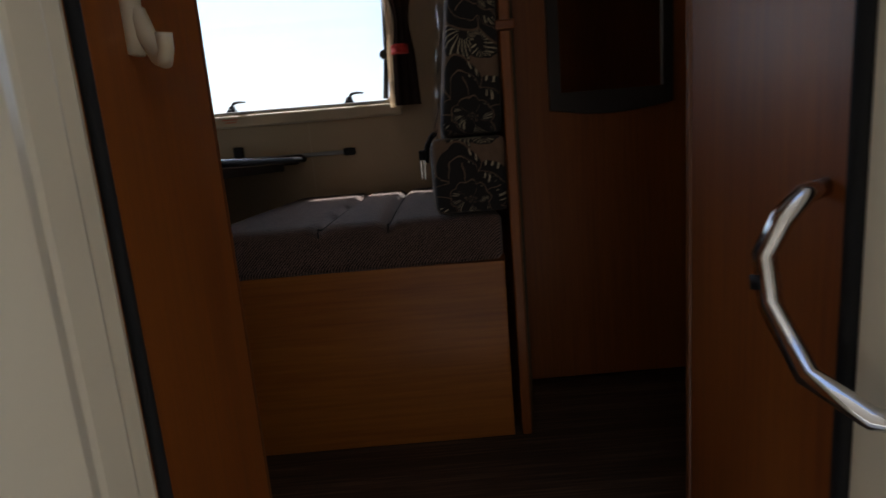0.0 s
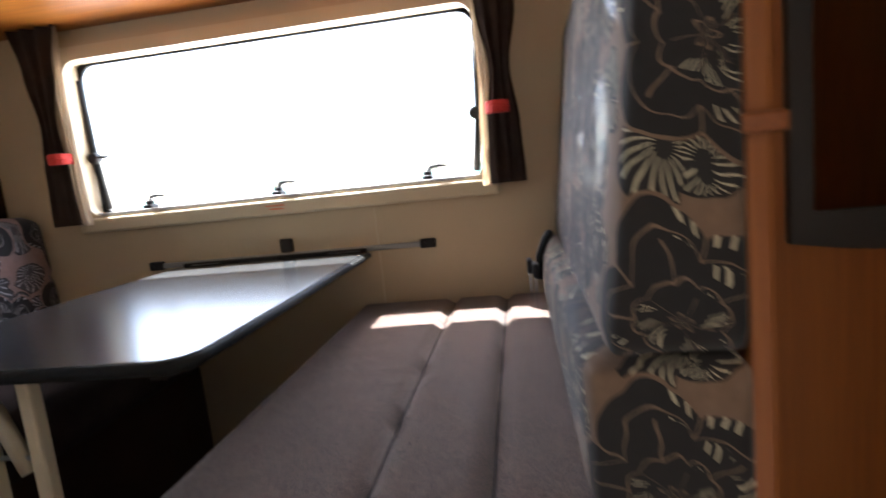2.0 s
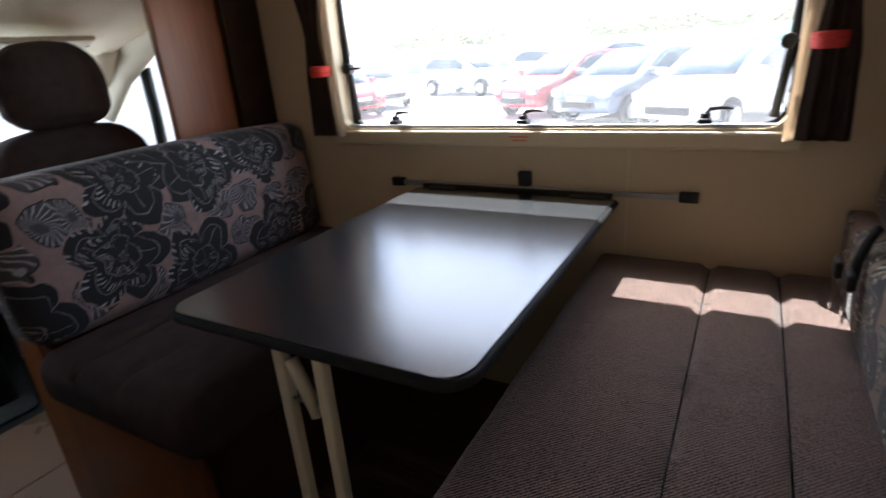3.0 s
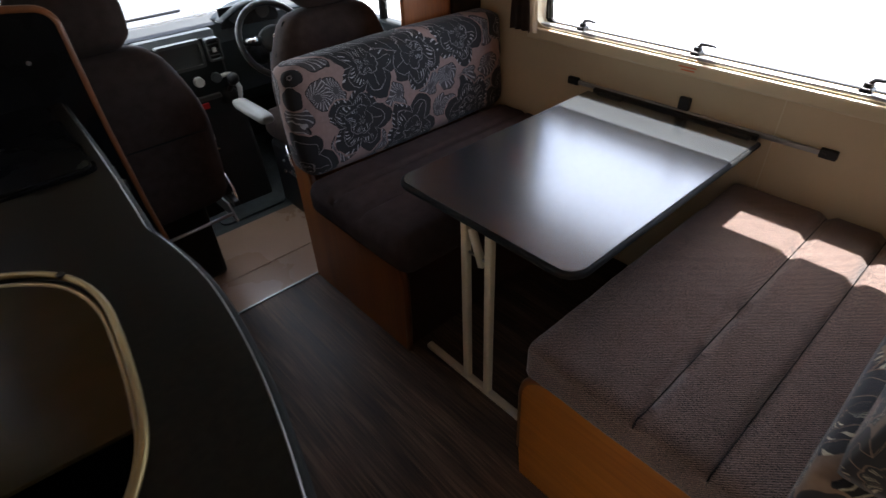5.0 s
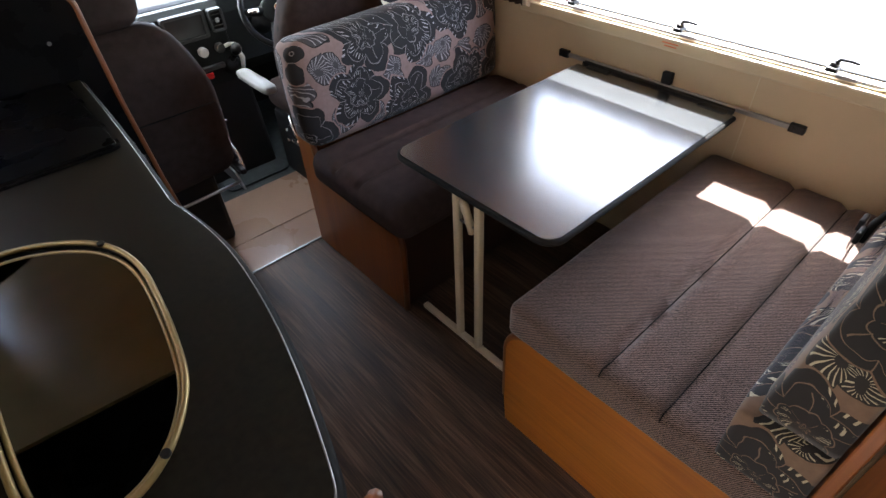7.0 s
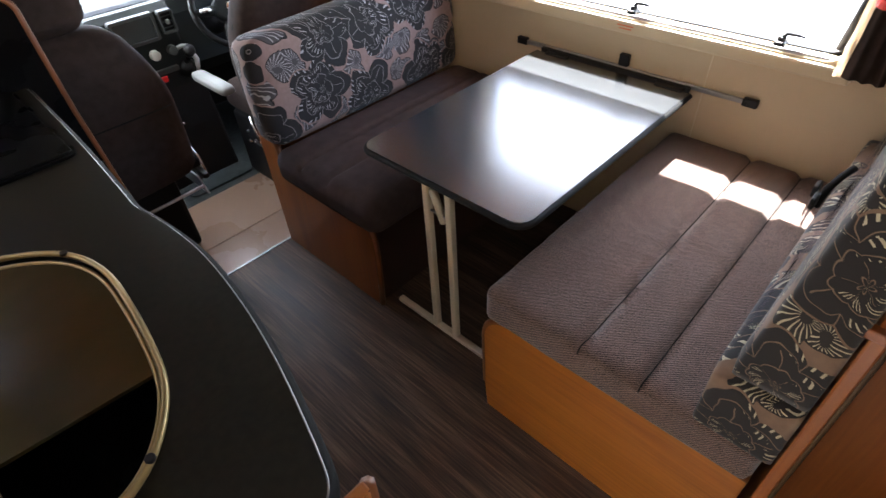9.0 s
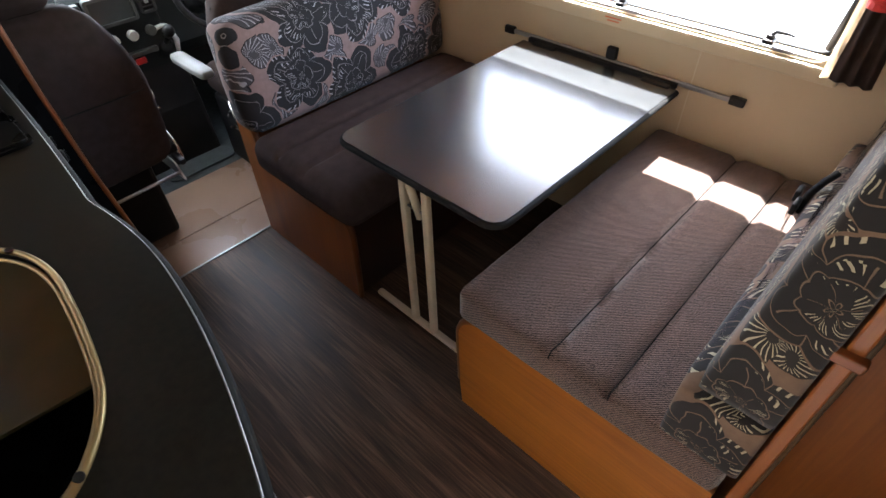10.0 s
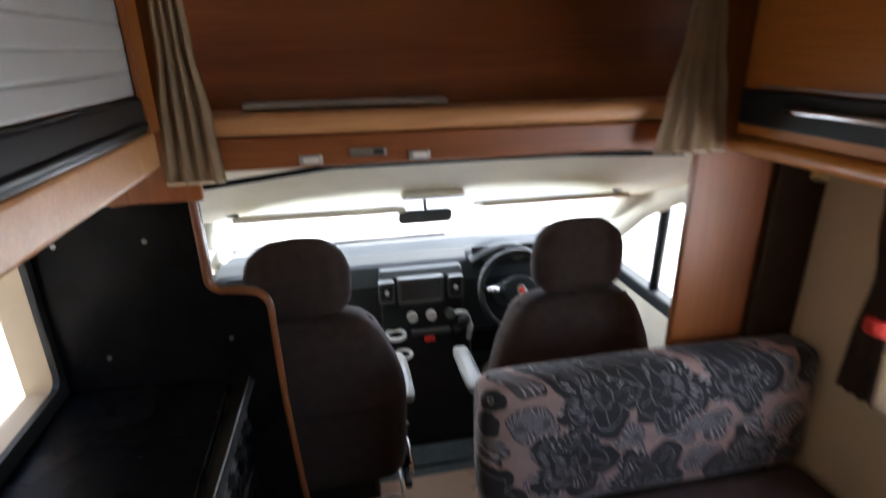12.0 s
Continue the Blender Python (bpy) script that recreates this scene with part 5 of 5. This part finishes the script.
def bm_head(z):
    bm = bm_pad(-0.140, 0.140, -0.055, 0.055, z - 0.112, z + 0.108, 0.045, 0.014, 12, 9, 0.003)
    for v in bm.verts:
        f = (v.co.z - z) / 0.122
        v.co.x *= 1.0 - 0.28 * max(0, f) ** 2
    return bm


place()
cab_seat(-0.432, 1.53, 1.125, 0.992, 0.280, "dark brown cloth passenger seat seen from behind")
cab_seat(0.448, 1.53, 1.125, 0.985, 0.266, "dark brown cloth driver's seat behind the front bench")

# ---------------------------------------------------------------- outside
GROUND_Z = -0.66
CONCRETE = plain("sunlit_pale_concrete", (0.50, 0.49, 0.47), 0.85, vary=0.1, scale=0.6, fine=40, relief=0.3)
FENCE = plain("pale_steel_sheet", (0.62, 0.61, 0.58), 0.6, vary=0.05, scale=2)
TYRE = plain("tyre_rubber", (0.02, 0.02, 0.02), 0.85)
RIM = plain("alloy_rim", (0.5, 0.5, 0.52), 0.3, 0.8, vary=0.05)
CAR_GLASS = plain("car_glass", (0.06, 0.10, 0.13), 0.08, vary=0.05, relief=0.0)
PAINTS = {"white": plain("white_car_paint", (0.75, 0.76, 0.76), 0.25, vary=0.03, relief=0, coat=0.6), "red": plain("red_car_paint", (0.50, 0.03, 0.04), 0.25, vary=0.05, relief=0, coat=0.6), "blue": plain("blue_car_paint", (0.14, 0.18, 0.26), 0.25, 0.3, vary=0.05, relief=0, coat=0.6), "silver": plain("silver_car_paint", (0.5, 0.52, 0.54), 0.28, 0.5, vary=0.04, relief=0, coat=0.6)}
LEAF = plain("hedge_leaf", (0.07, 0.12, 0.035), 0.6, vary=0.35, scale=3)
ground_bm = bmesh.new()
ring = [[ground_bm.verts.new((r * math.cos(a * math.pi / 24), r * math.sin(a * math.pi / 24), GROUND_Z)) for a in range(48)] for r in (3, 12, 60, 600)]
ground_bm.faces.new(ring[0])
for a, b in zip(ring, ring[1:]):
    for i in range(48):
        ground_bm.faces.new((a[i], a[(i + 1) % 48], b[(i + 1) % 48], b[i]))
structure("ground", ground_bm, CONCRETE, "pale sunlit concrete yard")


def car_body(L=4.0, W=1.72, H=1.46):
    """Side outline swept across, narrowed towards the roof and the ends."""
    bm = bmesh.new()
    side = [(-2.0, 0.30), (-2.02, 0.55), (-1.95, 0.72), (-1.55, 0.84), (-1.05, 0.93), (-0.95, 0.95), (-0.5, 1.20), (-0.1, 1.40), (0.4, 1.46), (1.1, 1.43), (1.6, 1.25), (1.92, 0.98), (2.0, 0.80), (2.0, 0.45), (1.9, 0.30)]
    rows = []
    for s in (-1, -0.93, -0.6, 0, 0.6, 0.93, 1):
        row = []
        for x, z in side:
            tuck = 1 - 0.16 * max(0, (z - 0.9) / 0.56)
            nose = 1 - 0.14 * max(0, (abs(x) - 1.3) / 0.7) ** 2
            drop = 0.05 if abs(s) == 1 and z > 0.5 else 0.0
            row.append(bm.verts.new((x * L / 4.0 * (1 - 0.04 * s * s * (abs(x) > 1.5)), s * W / 2 * tuck * nose, (z - drop) * H / 1.46)))
        rows.append(row)
    n = len(side)
    for a, b in zip(rows, rows[1:]):
        for i in range(n):
            bm.faces.new((a[i], a[(i + 1) % n], b[(i + 1) % n], b[i])).smooth = True
    bm.faces.new(rows[0])
    bm.faces.new(rows[-1])
    bmesh.ops.recalc_face_normals(bm, faces=bm.faces)
    return bm


def make_car(paint, label):
    c = thing("parked_car", label, "car", "parked cars")
    part("body", car_body(), PAINTS[paint], c, paint + " paintwork")
    part("windscreen", skin([[(-0.93, s * 0.62, 0.98) for s in (-1, -0.5, 0, 0.5, 1)], [(-0.12, s * 0.56, 1.405) for s in (-1, -0.5, 0, 0.5, 1)]], 0.012), CAR_GLASS, c, "tinted windscreen")
    part("rear_window", skin([[(1.90, s * 0.58, 1.03) for s in (-1, 0, 1)], [(1.60, s * 0.55, 1.28) for s in (-1, 0, 1)]], 0.012), CAR_GLASS, c)
    for s in (-1, 1):
        part("side_window", bm_prism([(-0.75, 0.97), (-0.10, 1.33), (1.05, 1.37), (1.45, 1.20), (1.55, 1.0)], "y", s * 0.80 - 0.02, s * 0.80 + 0.02, 0.004), CAR_GLASS, c, "tinted side glass")
        part("headlight", bm_pad(-2.0, -1.70, s * 0.60 - 0.14, s * 0.60 + 0.14, 0.60, 0.76, 0.05, 0.01, 5), RIM, c, "clear headlight")
        part("door_mirror", bm_pad(-0.80, -0.62, s * 0.93 - 0.10, s * 0.93 + 0.10, 0.95, 1.09, 0.04, 0.01, 4), PAINTS[paint], c)
        for wx in (-1.28, 1.25):
            w = part("wheel", bm_disc((wx, s * 0.78, 0.30), (0, 1, 0), 0.18, 0.20, 20, 0.01), RIM, c, "alloy wheel")
            ty = mesh_ob("tyre", bm_tube([(wx + 0.245 * math.cos(k * math.pi / 12), s * 0.78, 0.30 + 0.245 * math.sin(k * math.pi / 12)) for k in range(24)], 0.085, 8, True), TYRE)
            ty.parent = w
    part("grille", bm_box(-2.045, -1.96, -0.42, 0.42, 0.38, 0.52, 0.02), BLACK, c, "black grille")
    part("number_plate", bm_box(-2.055, -2.03, -0.24, 0.24, 0.53, 0.62, 0.005), WHITE, c, "pale number plate")
    return c


def park(src, x, y, deg):
    return copy_thing(src, pose(x, y, GROUND_Z, 0, 0, deg))


cars = {k: make_car(k, v) for k, v in (("red", "red hatchback parked in the yard"), ("blue", "dark blue hatchback parked in the yard"), ("white", "white hatchback parked in the yard"), ("silver", "silver hatchback parked in the yard"))}
cars["red"].matrix_basis = pose(14.0, 4.0, GROUND_Z, 0, 0, -24)
cars["blue"].matrix_basis = pose(12.9, 2.1, GROUND_Z, 0, 0, -24)
cars["white"].matrix_basis = pose(11.8, 0.2, GROUND_Z, 0, 0, -24)
cars["silver"].matrix_basis = pose(19.5, 9.6, GROUND_Z, 0, 0, 75)
park(cars["white"], 22.5, 7.0, 75)
park(cars["red"], 13.4, 11.2, 60)
park(cars["silver"], 15.6, 11.6, 60)
park(cars["silver"], 11.0, -2.2, -24)
park(cars["blue"], 25.5, 4.0, 75)


def foliage(w, d, h, n, seed):
    rng = random.Random(seed)
    verts, faces = [], []
    for _ in range(n):
        a = rng.uniform(-1, 1)
        p = Vector((a * w / 2, rng.uniform(-d / 2, d / 2), h * rng.random() ** 0.8 * (0.75 + 0.25 * math.sin(a * 5 + seed))))
        r = rng.uniform(0.05, 0.16)
        u = Vector((rng.uniform(-1, 1), rng.uniform(-1, 1), rng.uniform(-1, 1))).normalized() * r
        v = u.orthogonal().normalized() * r * 0.5
        k = len(verts)
        verts += [p - u, p + v, p + u, p - v]
        faces.append((k, k + 1, k + 2, k + 3))
    me = bpy.data.meshes.new("leaves")
    me.from_pydata([tuple(v) for v in verts], [], faces)
    bm = bmesh.new()
    bm.from_mesh(me)
    bpy.data.meshes.remove(me)
    return bm


for hx, hy, w, h, sd in ((44, 24, 12, 3.6, 1), (46, 6, 12, 3.0, 2), (45, -6.0, 10, 4.4, 3)):
    tr = thing("hedge_tree", "sunlit green leafy tree behind the yard", "tree", "yard trees", at=(hx, hy, GROUND_Z))
    fo = foliage(w, 2.5, h, 2600, sd)
    bmesh.ops.rotate(fo, cent=(0, 0, 0), matrix=Matrix.Rotation(radians(90), 3, "Z"), verts=fo.verts)
    bmesh.ops.translate(fo, vec=(0, 0, 0.5), verts=fo.verts)
    part("crown", fo, LEAF, tr)
    part("trunk", bm_tube([(0, 0, 0), (0.05, 0, 1.0), (0, 0.1, 2.4)], [0.16, 0.12, 0.06], 8), EDGE, tr)

mint = plain("mint_green_sheet", (0.30, 0.58, 0.46), 0.6, vary=0.06, scale=1)
gf = thing("boundary_fence", "pale mint-green sheet fence behind the parked cars", "fence", at=(36, 8, GROUND_Z))
for i in range(16):
    part("panel", bm_box(-0.02, 0.02, -20 + i * 2.5, -17.55 + i * 2.5, 0.05, 1.75, 0.01), mint, gf)
    part("post", bm_box(-0.05, 0.05, -20.06 + i * 2.5, -19.98 + i * 2.5, 0.0, 1.85, 0.01), GREY_METAL, gf)

# unseen wall beside the entrance, added to cut and warm the light coming in
structure("wall_yard", bm_box(-2.9, -2.7, -9, 9, GROUND_Z, 3.4), plain("brown_light_blocker", (0.19, 0.165, 0.13), 0.8, vary=0.15, scale=2), "added brown wall limiting the light at the entrance")

# yard fence ahead of the vehicle
fence = thing("yard_fence", "pale sheet-metal yard fence", "fence", at=(0, 9.0, GROUND_Z))
for i in range(11):
    part("panel", bm_box(-8.8 + i * 1.6, -7.23 + i * 1.6, -0.02, 0.02, 0.05, 2.3, 0.01), FENCE, fence)
    part("post", bm_box(-8.84 + i * 1.6, -8.76 + i * 1.6, -0.05, 0.05, 0.0, 2.4, 0.01), GREY_METAL, fence)

# outer body of the vehicle
structure("wall_outer_skin", join_bm(bm_box(-1.09, 1.12, BACK - 0.09, BACK - 0.055, -0.25, 2.14), bm_box(-1.09, 1.12, BACK - 0.06, 1.733, 2.105, 2.14), bm_prism([(1.735, 1.485), (2.20, 1.485), (2.50, 1.60), (2.40, 1.90), (1.90, 2.14), (1.735, 2.14)], "x", -1.09, 1.12)), SKIN, "white outer bodywork")
